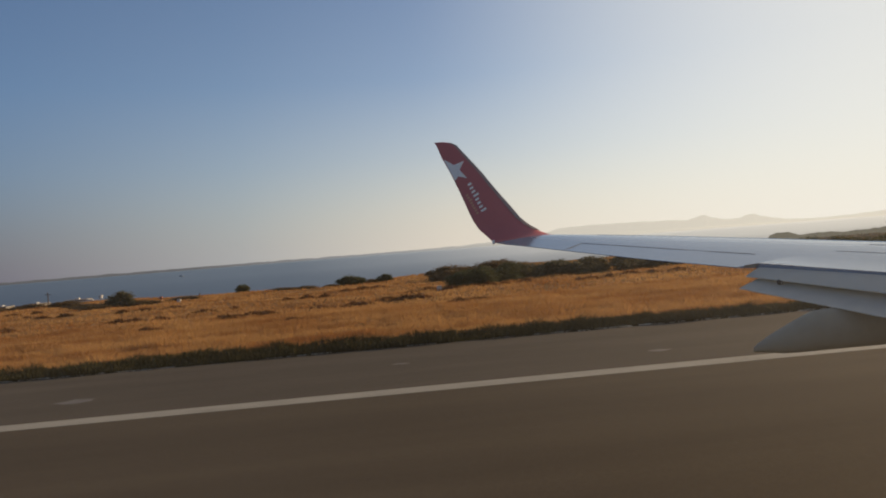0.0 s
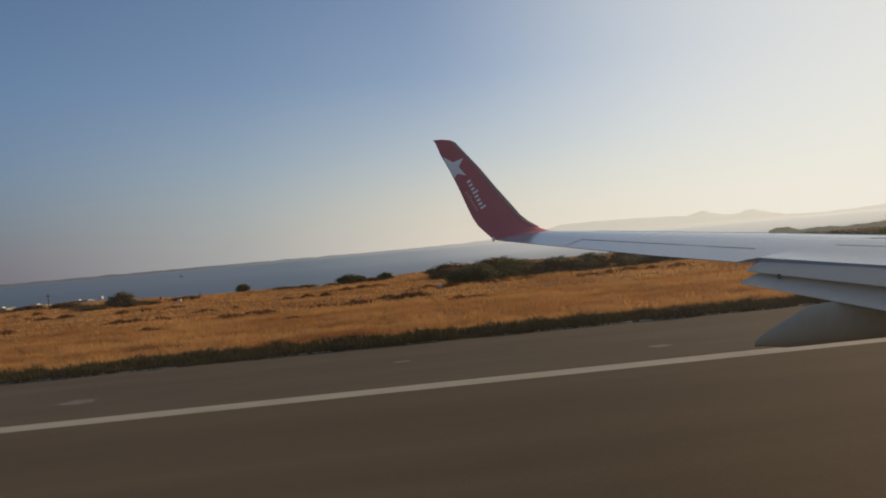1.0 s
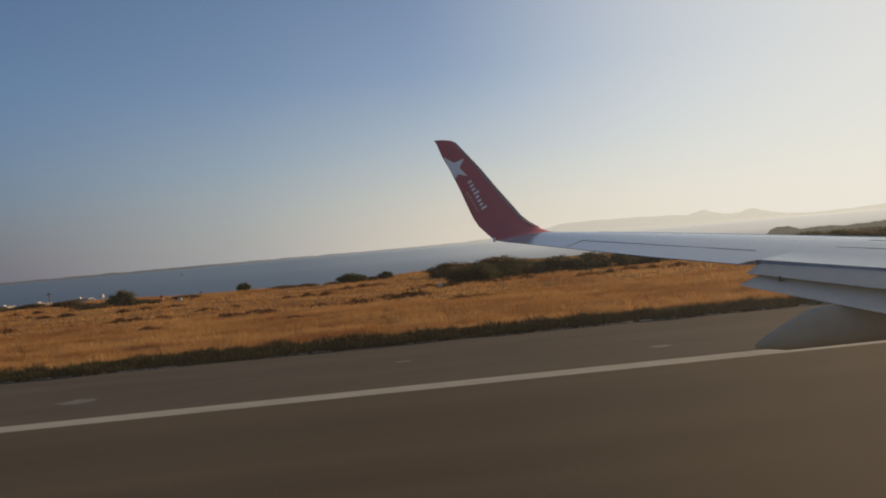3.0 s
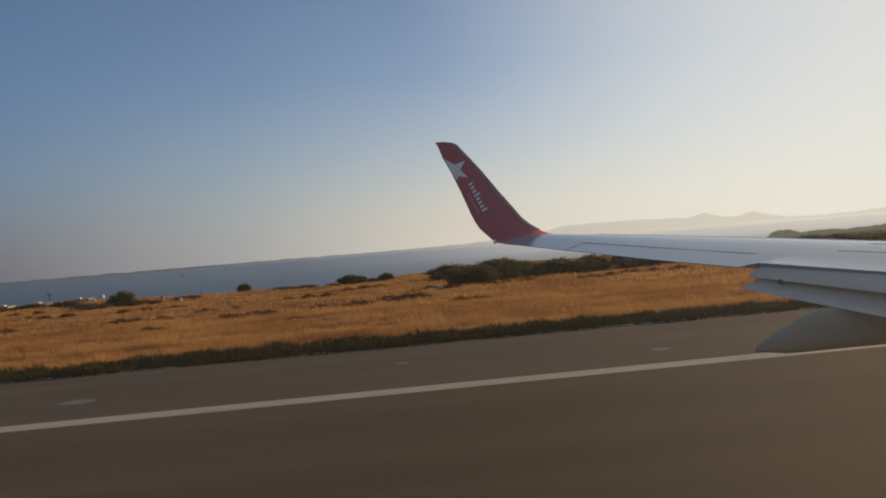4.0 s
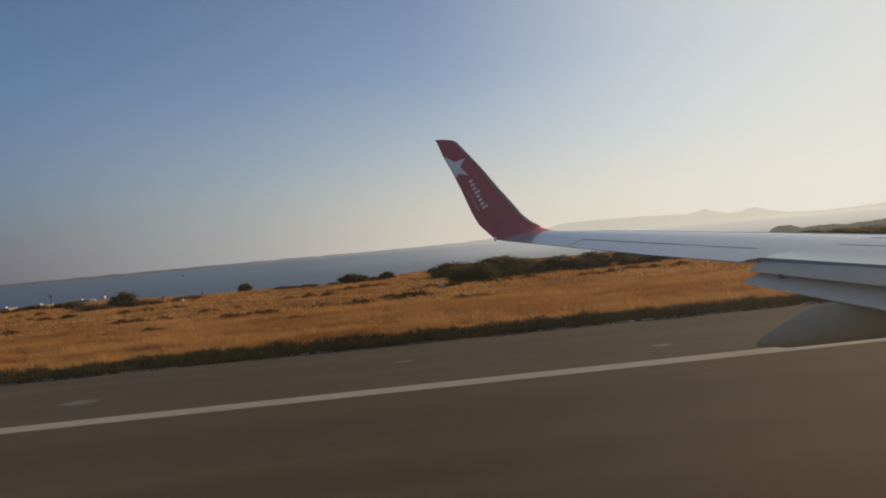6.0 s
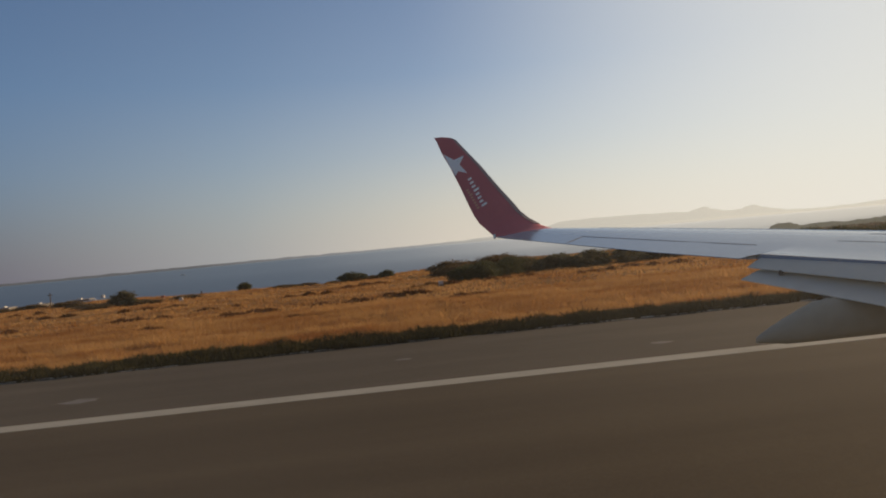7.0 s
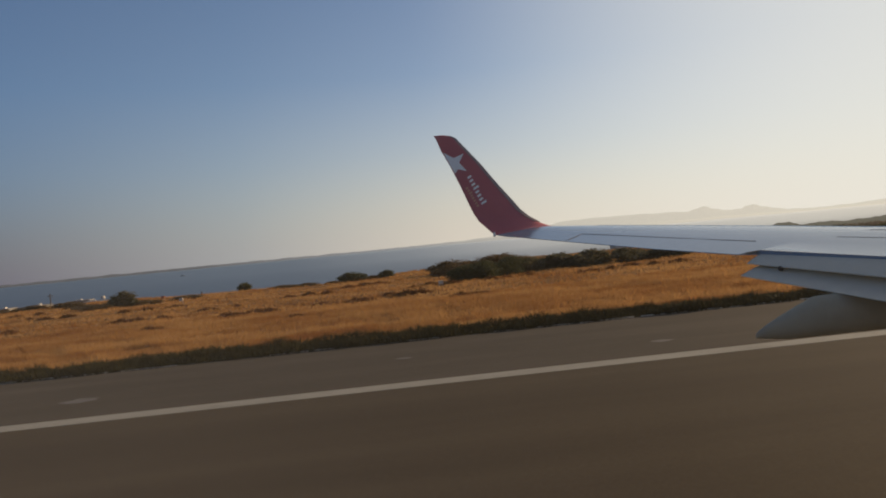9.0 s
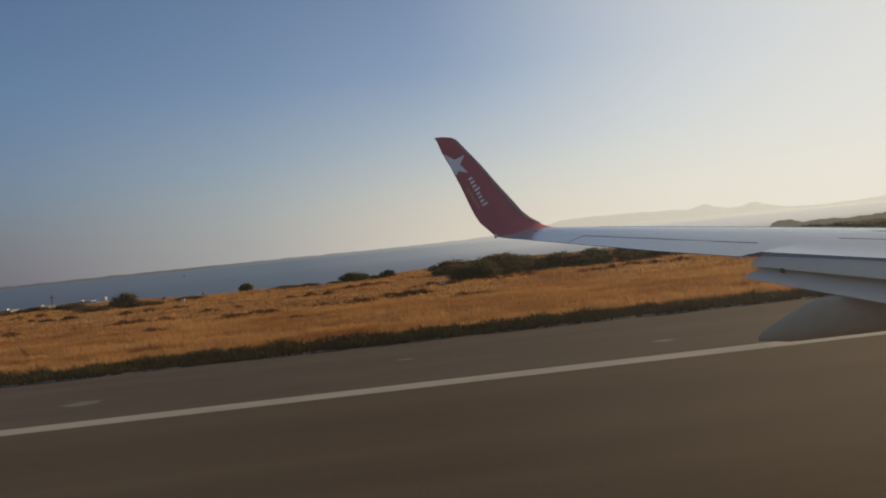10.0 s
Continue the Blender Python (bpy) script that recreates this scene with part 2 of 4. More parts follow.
# added scatter stands for window-edge reflection at lower rear and veiling glare in front
for node, axis, low, high in ((p_x, "X", 0.03, -0.05), (p_f, "X", 0.0, 0.06), (p_z, "Z", 3.79, 3.735), (p_g, "Z", 3.772, 3.788)):
    node.interpolation_type = "SMOOTHSTEP"
    node.inputs["From Min"].default_value, node.inputs["From Max"].default_value = low, high
    pl.new(p_xyz.outputs[axis], node.inputs[0])
p_x.inputs["To Max"].default_value = 0.59
p_edge_glow.operation, p_front.operation, p_side.operation = "MULTIPLY", "MULTIPLY", "ADD"
pl.new(p_x.outputs[0], p_edge_glow.inputs[0])
pl.new(p_z.outputs[0], p_edge_glow.inputs[1])
pl.new(p_edge_glow.outputs[0], p_side.inputs[0])
pl.new(p_f.outputs[0], p_front.inputs[0])
pl.new(p_g.outputs[0], p_front.inputs[1])
pl.new(p_front.outputs[0], p_side.inputs[1])
p_thin = ramp(pn, pl, noise_tex(pn, pl, 0.05, 2), [(0.3, (DUST * 0.65,) * 3), (0.7, (DUST * 1.15,) * 3)])
pl.new(mix(pn, pl, p_side.outputs[0], p_thin, (DUST * 2.6,) * 3), p_mix.inputs[0])
pl.new(p_clear.outputs[0], p_mix.inputs[1])
pl.new(p_dust.outputs[0], p_mix.inputs[2])
pl.new(p_mix.outputs[0], pn["Material Output"].inputs[0])
YELLOW = mottled("yellow_paint", [(0.3, (0.34, 0.26, 0.09)), (0.7, (0.44, 0.35, 0.13))], 0.2, 0.03, 0.6, relief=0.0)
SEA, sn, sl, sb = material("sea_water", 0.4)
sl.new(ramp(sn, sl, noise_tex(sn, sl, 260.0, 4, (0.25, 1, 1)), [(0.3, (0.028, 0.046, 0.066)), (0.7, (0.038, 0.058, 0.080))]), sb.inputs["Base Color"])
bump(sn, sl, sb, noise_tex(sn, sl, 6.0, 4), 0.5, 0.5)
# far out, haze light is put into the water's emission, like the sky's haze behind
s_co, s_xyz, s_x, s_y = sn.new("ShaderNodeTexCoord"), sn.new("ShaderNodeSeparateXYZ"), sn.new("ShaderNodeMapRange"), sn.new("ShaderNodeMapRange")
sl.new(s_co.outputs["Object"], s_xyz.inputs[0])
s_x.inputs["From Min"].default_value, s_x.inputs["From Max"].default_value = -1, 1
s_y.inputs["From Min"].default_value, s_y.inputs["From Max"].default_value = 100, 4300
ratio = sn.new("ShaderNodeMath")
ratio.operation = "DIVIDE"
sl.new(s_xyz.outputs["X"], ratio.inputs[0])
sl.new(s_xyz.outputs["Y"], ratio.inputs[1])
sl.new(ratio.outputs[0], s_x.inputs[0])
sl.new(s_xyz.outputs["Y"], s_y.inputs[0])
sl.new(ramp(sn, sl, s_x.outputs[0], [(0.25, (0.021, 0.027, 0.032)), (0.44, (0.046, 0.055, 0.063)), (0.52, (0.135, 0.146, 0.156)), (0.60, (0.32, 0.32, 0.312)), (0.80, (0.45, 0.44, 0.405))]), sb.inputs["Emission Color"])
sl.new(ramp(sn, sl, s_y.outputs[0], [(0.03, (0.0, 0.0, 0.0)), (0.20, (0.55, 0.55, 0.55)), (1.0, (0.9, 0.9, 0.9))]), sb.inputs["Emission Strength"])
# emission colours carry the haze light, brighter towards the sun
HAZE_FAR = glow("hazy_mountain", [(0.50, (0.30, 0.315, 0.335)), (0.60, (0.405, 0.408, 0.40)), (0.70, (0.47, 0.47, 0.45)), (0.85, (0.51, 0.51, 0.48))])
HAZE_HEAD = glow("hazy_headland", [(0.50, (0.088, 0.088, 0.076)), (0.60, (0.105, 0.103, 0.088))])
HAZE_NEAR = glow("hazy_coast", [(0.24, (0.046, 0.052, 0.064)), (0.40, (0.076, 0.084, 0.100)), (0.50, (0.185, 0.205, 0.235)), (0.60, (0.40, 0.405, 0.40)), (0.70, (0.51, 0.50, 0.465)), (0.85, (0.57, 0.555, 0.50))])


# ---- mesh helpers ----
def part(name, bm, mat, parent, label="", smooth=False):
    """Links a bmesh as one mesh object under a thing or a part."""
    if isinstance(bm, bmesh.types.BMesh):
        me = bpy.data.meshes.new(name)
        bmesh.ops.recalc_face_normals(bm, faces=bm.faces)
        bm.to_mesh(me)
        bm.free()
    else:
        me = bm
    if not me.materials:
        me.materials.append(mat)
    if smooth:
        me.shade_smooth()
        me.set_sharp_from_angle(angle=radians(38))
    ob = new(name, me)
    ob.parent = parent
    return tagged(ob, label)


def thing(name, m, label, category, group=""):
    ob = new(name)
    ob.matrix_world = m
    ob.empty_display_size = 0.2
    return tagged(ob, label, category, group)


def structure(name, bm, mat, label, category, smooth=False):
    return tagged(part(name, bm, mat, None, "", smooth), label, category, "", "structure")


def mesh_from(verts, faces, name="mesh"):
    me = bpy.data.meshes.new(name)
    me.from_pydata(verts, [], faces)
    me.update()
    return me


def add_box(bm, x0, y0, z0, x1, y1, z1, bevel=0.0):
    vs = [bm.verts.new(c) for c in ((x0, y0, z0), (x1, y0, z0), (x1, y1, z0), (x0, y1, z0), (x0, y0, z1), (x1, y0, z1), (x1, y1, z1), (x0, y1, z1))]
    fs = [bm.faces.new([vs[i] for i in q]) for q in ((0, 3, 2, 1), (4, 5, 6, 7), (0, 1, 5, 4), (1, 2, 6, 5), (2, 3, 7, 6), (3, 0, 4, 7))]
    if bevel:
        bmesh.ops.bevel(bm, geom=list({e for f in fs for e in f.edges}), offset=bevel, segments=2, affect="EDGES")
    return bm


def box(*a, bevel=0.0):
    return add_box(bmesh.new(), *a, bevel=bevel)


def tube(points, radii, sides=8):
    """A closed tube along points."""
    bm, rings = bmesh.new(), []
    pts = [Vector(p) for p in points]
    for i, p in enumerate(pts):
        way = (pts[min(i + 1, len(pts) - 1)] - pts[max(i - 1, 0)]).normalized()
        q = way.to_track_quat("Z", "Y")
        rings.append([bm.verts.new(p + q @ Vector((math.cos(a) * radii[i], math.sin(a) * radii[i], 0))) for a in (2 * math.pi * k / sides for k in range(sides))])
    for a, b in zip(rings, rings[1:]):
        for k in range(sides):
            bm.faces.new((a[k], a[(k + 1) % sides], b[(k + 1) % sides], b[k]))
    bm.faces.new(rings[0][::-1])
    bm.faces.new(rings[-1])
    return bm


def loft(rings):
    """A closed skin over rings of equal count, with end caps."""
    bm = bmesh.new()
    vs = [[bm.verts.new(p) for p in r] for r in rings]
    n = len(vs[0])
    for a, b in zip(vs, vs[1:]):
        for k in range(n):
            bm.faces.new((a[k], a[(k + 1) % n], b[(k + 1) % n], b[k]))
    bm.faces.new(vs[0][::-1])
    bm.faces.new(vs[-1])
    return bm


def slab(outline, z0, z1):
    """A flat plate of an outline of (x, y) between two heights."""
    bm = bmesh.new()
    lo, hi = [bm.verts.new((x, y, z0)) for x, y in outline], [bm.verts.new((x, y, z1)) for x, y in outline]
    bm.faces.new(lo[::-1])
    bm.faces.new(hi)
    n = len(lo)
    for k in range(n):
        bm.faces.new((lo[k], lo[(k + 1) % n], hi[(k + 1) % n], hi[k]))
    return bm


def step(a, b, v):
    t = min(1.0, max(0.0, (v - a) / (b - a)))
    return t * t * (3 - 2 * t)


# ---- land, sea and far mountains ----
def coast(x):
    """How far out the plateau reaches before it falls to the shore."""
    return 105 - 7 * step(-45, -20, x) + 30 * step(-5, 30, x) - 30 * step(260, 420, x) + 5 * math.sin(x * 0.11) + 3 * math.sin(x * 0.31 + 1)


def land(x, y):
    out = y - coast(x)
    z = -20 * step(0, 120, out) - 0.12 * step(-25, 5, out)
    rough_part = step(29, 36, y)
    z += rough_part * (0.16 * noise.noise((x * 0.09, y * 0.12, 0)) + 0.08 * noise.noise((x * 0.4, y * 0.4, 3)))
    return z + 0.06 * rough_part - 0.04


xs = [-4800, -2400, -1200, -700] + [-420 + 4 * i for i in range(80)] + [-100 + 1.5 * i for i in range(160)] + [142 + 6 * i for i in range(60)] + [520, 800, 1400, 2600, 4800]
ys = [-4800, -2400, -1000, -400, -100, -30, 0, 20, 27, 28.4] + [29.2 + 0.9 * i for i in range(80)] + [102 + 3.5 * i for i in range(60)] + [330, 400, 700]
gv = [(x, y, land(x, y)) for y in ys for x in xs]
gf = [(j * len(xs) + i, j * len(xs) + i + 1, (j + 1) * len(xs) + i + 1, (j + 1) * len(xs) + i) for j in range(len(ys) - 1) for i in range(len(xs) - 1)]
ground = structure("ground", mesh_from(gv, gf, "ground"), FIELD, "dry golden grass field sloping to the coast", "field", True)

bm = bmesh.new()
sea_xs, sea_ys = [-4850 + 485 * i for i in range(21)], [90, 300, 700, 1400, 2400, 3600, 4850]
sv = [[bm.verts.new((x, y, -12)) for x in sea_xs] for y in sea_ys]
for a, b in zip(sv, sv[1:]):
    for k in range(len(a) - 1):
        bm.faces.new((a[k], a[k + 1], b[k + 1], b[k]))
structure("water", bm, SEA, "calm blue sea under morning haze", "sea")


def ridge(name, mat, radius, stops, jag, seed, label, floor=-0.15):
    """A far mountain range: a body that rises to a crest. stops: degrees from +y towards +x, and degrees of height."""
    bm, rows = bmesh.new(), []
    n = 420
    for i in range(n + 1):
        a = stops[0][0] + (stops[-1][0] - stops[0][0]) * i / n
        for (a0, h0), (a1, h1) in zip(stops, stops[1:]):
            if a0 <= a <= a1:
                h = h0 + (h1 - h0) * step(a0, a1, a)
        h += jag * noise.noise((a * 0.9, seed, 0)) + jag * 0.5 * noise.noise((a * 3.1, seed, 5)) + jag * 0.25 * noise.noise((a * 9.0, seed, 8)) + jag * 0.3 * noise.noise((a * 23.0, seed, 12))
        s, c, top = math.sin(radians(a)), math.cos(radians(a)), radius * math.tan(radians(max(h, floor)))
        rows.append([bm.verts.new((s * r, c * r, z)) for r, z in ((radius * 0.945, -14), (radius * 0.98, top - (top + 14) * 0.3), (radius, top), (radius * 1.02, -14))])
    for a, b in zip(rows, rows[1:]):
        for k in range(3):
            bm.faces.new((a[k], a[k + 1], b[k + 1], b[k]))
    return structure(name, bm, mat, label, "mountains", True)


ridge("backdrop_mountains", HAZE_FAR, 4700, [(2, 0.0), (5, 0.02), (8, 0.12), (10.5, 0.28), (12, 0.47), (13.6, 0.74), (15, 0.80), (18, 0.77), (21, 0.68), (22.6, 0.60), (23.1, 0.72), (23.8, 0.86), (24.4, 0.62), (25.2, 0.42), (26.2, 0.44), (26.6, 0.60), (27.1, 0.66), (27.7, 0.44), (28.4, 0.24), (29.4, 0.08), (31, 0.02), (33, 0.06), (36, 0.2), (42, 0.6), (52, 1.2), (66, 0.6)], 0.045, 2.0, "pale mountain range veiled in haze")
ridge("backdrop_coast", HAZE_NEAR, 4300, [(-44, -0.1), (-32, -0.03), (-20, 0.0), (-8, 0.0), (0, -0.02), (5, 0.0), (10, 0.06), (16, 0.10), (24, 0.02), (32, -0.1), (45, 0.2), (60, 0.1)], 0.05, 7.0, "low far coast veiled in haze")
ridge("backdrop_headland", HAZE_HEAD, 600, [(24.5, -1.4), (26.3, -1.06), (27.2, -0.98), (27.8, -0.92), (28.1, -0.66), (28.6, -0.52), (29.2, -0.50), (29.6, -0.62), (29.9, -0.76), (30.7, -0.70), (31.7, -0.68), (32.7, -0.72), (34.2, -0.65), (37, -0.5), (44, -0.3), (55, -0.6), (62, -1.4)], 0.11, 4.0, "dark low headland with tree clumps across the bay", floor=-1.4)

# ---- runway ----
structure("runway", box(-700, -24.6, -0.5, 1600, 20.8, 0.02), ASPHALT, "worn dark asphalt runway", "runway")
structure("pavement_shoulder", box(-700, 20.8, -0.5, 1600, 29.7, 0.016), SHOULDER, "greyer asphalt shoulder beside the runway", "pavement")


def painted(name, outline, label):
    return structure(name, slab(outline, 0.02, 0.0245), LINE_PAINT, label, "marking")


painted("trim_edge_line", [(-700, 19.88), (1600, 19.88), (1600, 20.68), (-700, 20.68)], "long worn white runway edge line")
painted("trim_edge_line_far", [(-700, -23.7), (1600, -23.7), (1600, -22.8), (-700, -22.8)], "long worn white runway edge line")
THRESHOLD = -242.0
painted("trim_threshold_stripe", [(THRESHOLD, -22.7), (THRESHOLD + 1.8, -22.7), (THRESHOLD + 1.8, 19.5), (THRESHOLD, 19.5)], "white stripe across the runway threshold")
for k in range(12):
    y = (18.4 - 3.3 * k) if k < 6 else (-21.6 + 3.3 * (k - 6))
    painted("trim_threshold_bar", [(THRESHOLD + 8, y - 0.9), (THRESHOLD + 38, y - 0.9), (THRESHOLD + 38, y + 0.9), (THRESHOLD + 8, y + 0.9)], "broad white threshold bar on asphalt")
for y in (13.4, -16.6):
    painted("trim_threshold_arrow", [(THRESHOLD - 16, y + 2.2), (THRESHOLD - 3, y), (THRESHOLD - 16, y - 2.2), (THRESHOLD - 16, y - 1.2), (THRESHOLD - 8, y), (THRESHOLD - 16, y + 1.2)], "white arrowhead before the threshold")
painted("trim_touchdown_bar", [(-98, 10.5), (-75.5, 10.5), (-75.5, 13.5), (-98, 13.5)], "white touchdown bar on the runway")
painted("trim_aiming_bar", [(112, 7.5), (168, 7.5), (168, 12.2), (112, 12.2)], "broad worn white aiming bar")

# a crumbled pale lip where the asphalt ends
lip, lip_rng = bmesh.new(), random.Random(3)
x = -40.0
while x < 60:
    run = 0.5 + 2.0 * lip_rng.random()
    y = 29.66 + 0.08 * noise.noise((x * 0.3, 0, 4))
    if lip_rng.random() < 0.75:
        add_box(lip, x, y - 0.03 - 0.04 * lip_rng.random(), -0.02, x + run, y + 0.05, 0.03 + 0.02 * lip_rng.random())
    x += run + 0.4 * lip_rng.random()
structure("trim_asphalt_lip", lip, CONCRETE, "crumbled pale edge of the asphalt", "kerb")

# ---- the aircraft ----
aircraft = thing("aeroplane", pose(0, 0, 0), "airliner with pale grey wing and red winglet", "aeroplane")
# the plain body behind the eye: a round shell with the one cabin window that is looked through
HULL = [(-10.0, 0.25, 4.6), (-8.5, 0.75, 4.3), (-6.0, 1.3, 3.95), (-3.5, 1.7, 3.65), (-1.2, 1.86, 3.52), (-0.15, 1.88, 3.5), (0.15, 1.88, 3.5), (4.0, 1.88, 3.5), (12.0, 1.88, 3.5), (20.0, 1.88, 3.5), (23.5, 1.8, 3.45), (26.0, 1.45, 3.25), (27.6, 0.85, 3.05), (28.3, 0.25, 2.95)]
TURNS = [-6.0, 0.5, 9.0, 17.5] + [24 + 10 * k for k in range(33)] + [350.0 - 1.5]
shell, wells = bmesh.new(), []
for thick in (0.0, 0.07):
    wells.append([[shell.verts.new((x, -1.76 + (r - thick) * math.cos(radians(a)), z + (r - thick) * math.sin(radians(a)))) for a in TURNS] for x, r, z in HULL])
for grid in wells:
    for i in range(len(HULL) - 1):
        for k in range(len(TURNS)):
            if i == 5 and k in (1, 2):
                continue
            q = (k + 1) % len(TURNS)
            shell.faces.new((grid[i][k], grid[i][q], grid[i + 1][q], grid[i + 1][k]))
    shell.faces.new(grid[0])
    shell.faces.new(grid[-1])
rim = [(5, 1), (5, 2), (5, 3), (6, 3), (6, 2), (6, 1)]
for (i, k), (j, q) in zip(rim, rim[1:] + rim[:1]):
    shell.faces.new((wells[0][i][k], wells[0][j][q], wells[1][j][q], wells[1][i][k]))
part("fuselage", shell, HULL_PAINT, aircraft, "plain white fuselage", True)
pane = bmesh.new()
ring = [(r, a) for r, turns in ((1.872, (0.3, 5.0, 9.5, 14.0, 17.7)), (1.866, (17.7, 14.0, 9.5, 5.0, 0.3))) for a in turns]
ends = [[pane.verts.new((x, -1.76 + r * math.cos(radians(a)), 3.5 + r * math.sin(radians(a)))) for r, a in ring] for x in (-0.16, 0.16)]
for k in range(len(ring)):
    pane.faces.new((ends[0][k], ends[0][(k + 1) % len(ring)], ends[1][(k + 1) % len(ring)], ends[1][k]))
pane.faces.new(ends[0])
pane.faces.new(ends[1][::-1])
part("window_pane", pane, PANE, aircraft, "clear dusty acrylic cabin window", True).visible_shadow = False
part("cabin_floor", box(-3.4, -3.3, 2.62, 23, -0.25, 2.72), FLOOR_GREY, aircraft, "plain grey cabin floor")
SECTION = [(0.0, 0.0), (0.10, 0.012), (0.30, 0.035), (0.50, 0.054), (0.65, 0.061), (0.80, 0.057), (0.92, 0.040), (0.98, 0.018), (1.0, 0.0),
           (0.97, -0.018), (0.85, -0.036), (0.60, -0.048), (0.30, -0.030), (0.10, -0.010)]


def section(te, le, y, z, lean=0.0, cut=0.0, blunt=0.006):
    """An aerofoil ring from trailing edge to leading edge, cut off before the part u < cut that flaps replace.
    lean: 0 lies flat, 90 stands upright with its upper side facing the cabin."""
    c, up = le - te, Vector((0, -math.sin(radians(lean)), math.cos(radians(lean))))
    ring = []
    for i, (u, h) in enumerate(SECTION + [(0.0, 0.0)]):
        if u <= cut:
            u, h = cut, (np.interp(cut, [0, 0.1, 0.3, 0.5], [0, 0.012, 0.035, 0.054]) if i < 7 else -np.interp(cut, [0, 0.1, 0.3, 0.5], [0, 0.010, 0.030, 0.042]))
            h += (blunt if i < 7 else -blunt) / c
            u += 0.0004 * (i % 3)
        ring.append(Vector((te + u * c, y, z)) + up * h * c)
    return ring


# stations of the wing: trailing edge, leading edge, distance out, height; further in, flaps take the rear's place
STATIONS = [(6.9, 14.4, -0.6, 2.15), (6.45, 11.6, 4.4, 2.64), (5.95, 9.85, 7.0, 2.89), (5.40, 8.75, 8.7, 3.055), (4.86, 7.85, 10.08, 3.19)]
REAR = [8.2, 7.6, 6.53, 5.78, 5.13]
part("wing_box", loft([section(*s, cut=(x - s[0]) / (s[1] - s[0])) for s, x in zip(STATIONS, REAR)]), SKYLIT_PAINT, aircraft, "pale grey wing skin", True)
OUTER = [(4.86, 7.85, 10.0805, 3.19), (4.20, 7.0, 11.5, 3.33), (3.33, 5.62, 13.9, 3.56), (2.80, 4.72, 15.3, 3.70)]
part("wing_tip_box", loft([section(*s) for s in OUTER] + [section(2.60, 4.38, 15.75, 3.745, 2), section(2.531, 4.202, 15.95, 3.769, 7), section(2.44, 3.98, 16.199, 3.80, 12)]), SKYLIT_PAINT, aircraft, "pale grey wing skin", True)



def slat(stations):
    """A bright sheet folded round the leading edge, a little proud of the skin."""
    rings = []
    for te, le, y, z in stations:
        c, over, under = le - te, [], []
        for u, h in ((0.80, 0.057), (0.86, 0.0485), (0.92, 0.040), (0.96, 0.0275), (0.98, 0.018), (1.0, 0.0), (0.97, -0.018), (0.91, -0.027)):
            out = Vector((max(0.0, u - 0.9) * 0.05, 0, 0.004 if h > 0 else -0.004))
            over.append(Vector((te + u * c, y, z + h * c)) + out)
            under.append(Vector((te + u * c, y, z + h * c)) - out)
        rings.append(over + under[::-1])
    return loft(rings)


part("leading_edge_slat", slat(STATIONS[1:]), SLAT_METAL, aircraft, "bright metal leading edge slat", True)
part("leading_edge_slat", slat(OUTER[:-1] + [(2.85, 4.80, 15.17, 3.687)]), SLAT_METAL, aircraft, "bright metal leading edge slat", True)

# winglet: it curves up from the tip
WINGLET = [(2.531, 4.202, 15.952, 3.769, 7), (2.44, 3.98, 16.2, 3.8, 12), (2.39, 3.74, 16.4, 3.86, 28), (2.28, 3.48, 16.53, 3.993, 50), (2.15, 3.28, 16.59, 4.137, 66), (2.055, 3.1, 16.625, 4.311, 72),
           (1.975, 2.96, 16.65, 4.516, 76), (1.815, 2.62, 16.7, 4.977, 79), (1.64, 2.31, 16.75, 5.428, 80), (1.475, 2.03, 16.8, 5.786, 80), (1.39, 1.82, 16.83, 6.053, 80), (1.355, 1.7, 16.84, 6.119, 80), (1.335, 1.55, 16.845, 6.145, 80)]
winglet = part("winglet", loft([section(*s) for s in WINGLET[1:]]), RED_PAINT, aircraft, "red blended winglet", True)


def on_winglet(x, z, proud=0.0):
    """A place on the winglet's cabin side."""
    for a, b in zip(WINGLET, WINGLET[1:]):
        if a[3] <= z <= b[3]:
            t = (z - a[3]) / (b[3] - a[3])
            te, le, y, lean = (a[i] + (b[i] - a[i]) * t for i in (0, 1, 2, 4))
            u, c = (x - te) / (le - te), le - te
            h = np.interp(u, [0, 0.1, 0.3, 0.5, 0.65, 0.8, 0.92, 1.0], [0.006 / c, 0.012, 0.035, 0.054, 0.061, 0.057, 0.040, 0.0]) * c + proud
            return Vector((x, y - math.sin(radians(lean)) * h, z + math.cos(radians(lean)) * h * 0.0))


def decal(name, outline, mat, label):
    """A thin painted shape that follows the winglet, from an outline of (x, z)."""
    bm, n = bmesh.new(), len(outline)
    mid = (sum(p[0] for p in outline) / n, sum(p[1] for p in outline) / n)
    for (ax, az), (bx, bz) in zip(outline, outline[1:] + outline[:1]):
        grid = []
        for i in range(5):
            ex, ez = ax + (bx - ax) * i / 4, az + (bz - az) * i / 4
            grid.append([bm.verts.new(on_winglet(mid[0] + (ex - mid[0]) * t, mid[1] + (ez - mid[1]) * t, 0.006)) for t in (0.02, 0.35, 0.7, 1.0)])
        for p, q in zip(grid, grid[1:]):
            for k in range(3):
                bm.faces.new((p[k], p[k + 1], q[k + 1], q[k]))
    bmesh.ops.remove_doubles(bm, verts=bm.verts[:], dist=0.0005)
    return part(name, bm, mat, winglet, label)


decal("star_marking", [(1.515, 5.752), (1.733, 5.607), (1.964, 5.687), (1.846, 5.489), (2.002, 5.285), (1.803, 5.344), (1.733, 5.248), (1.631, 5.473)], MARK_WHITE, "white star")
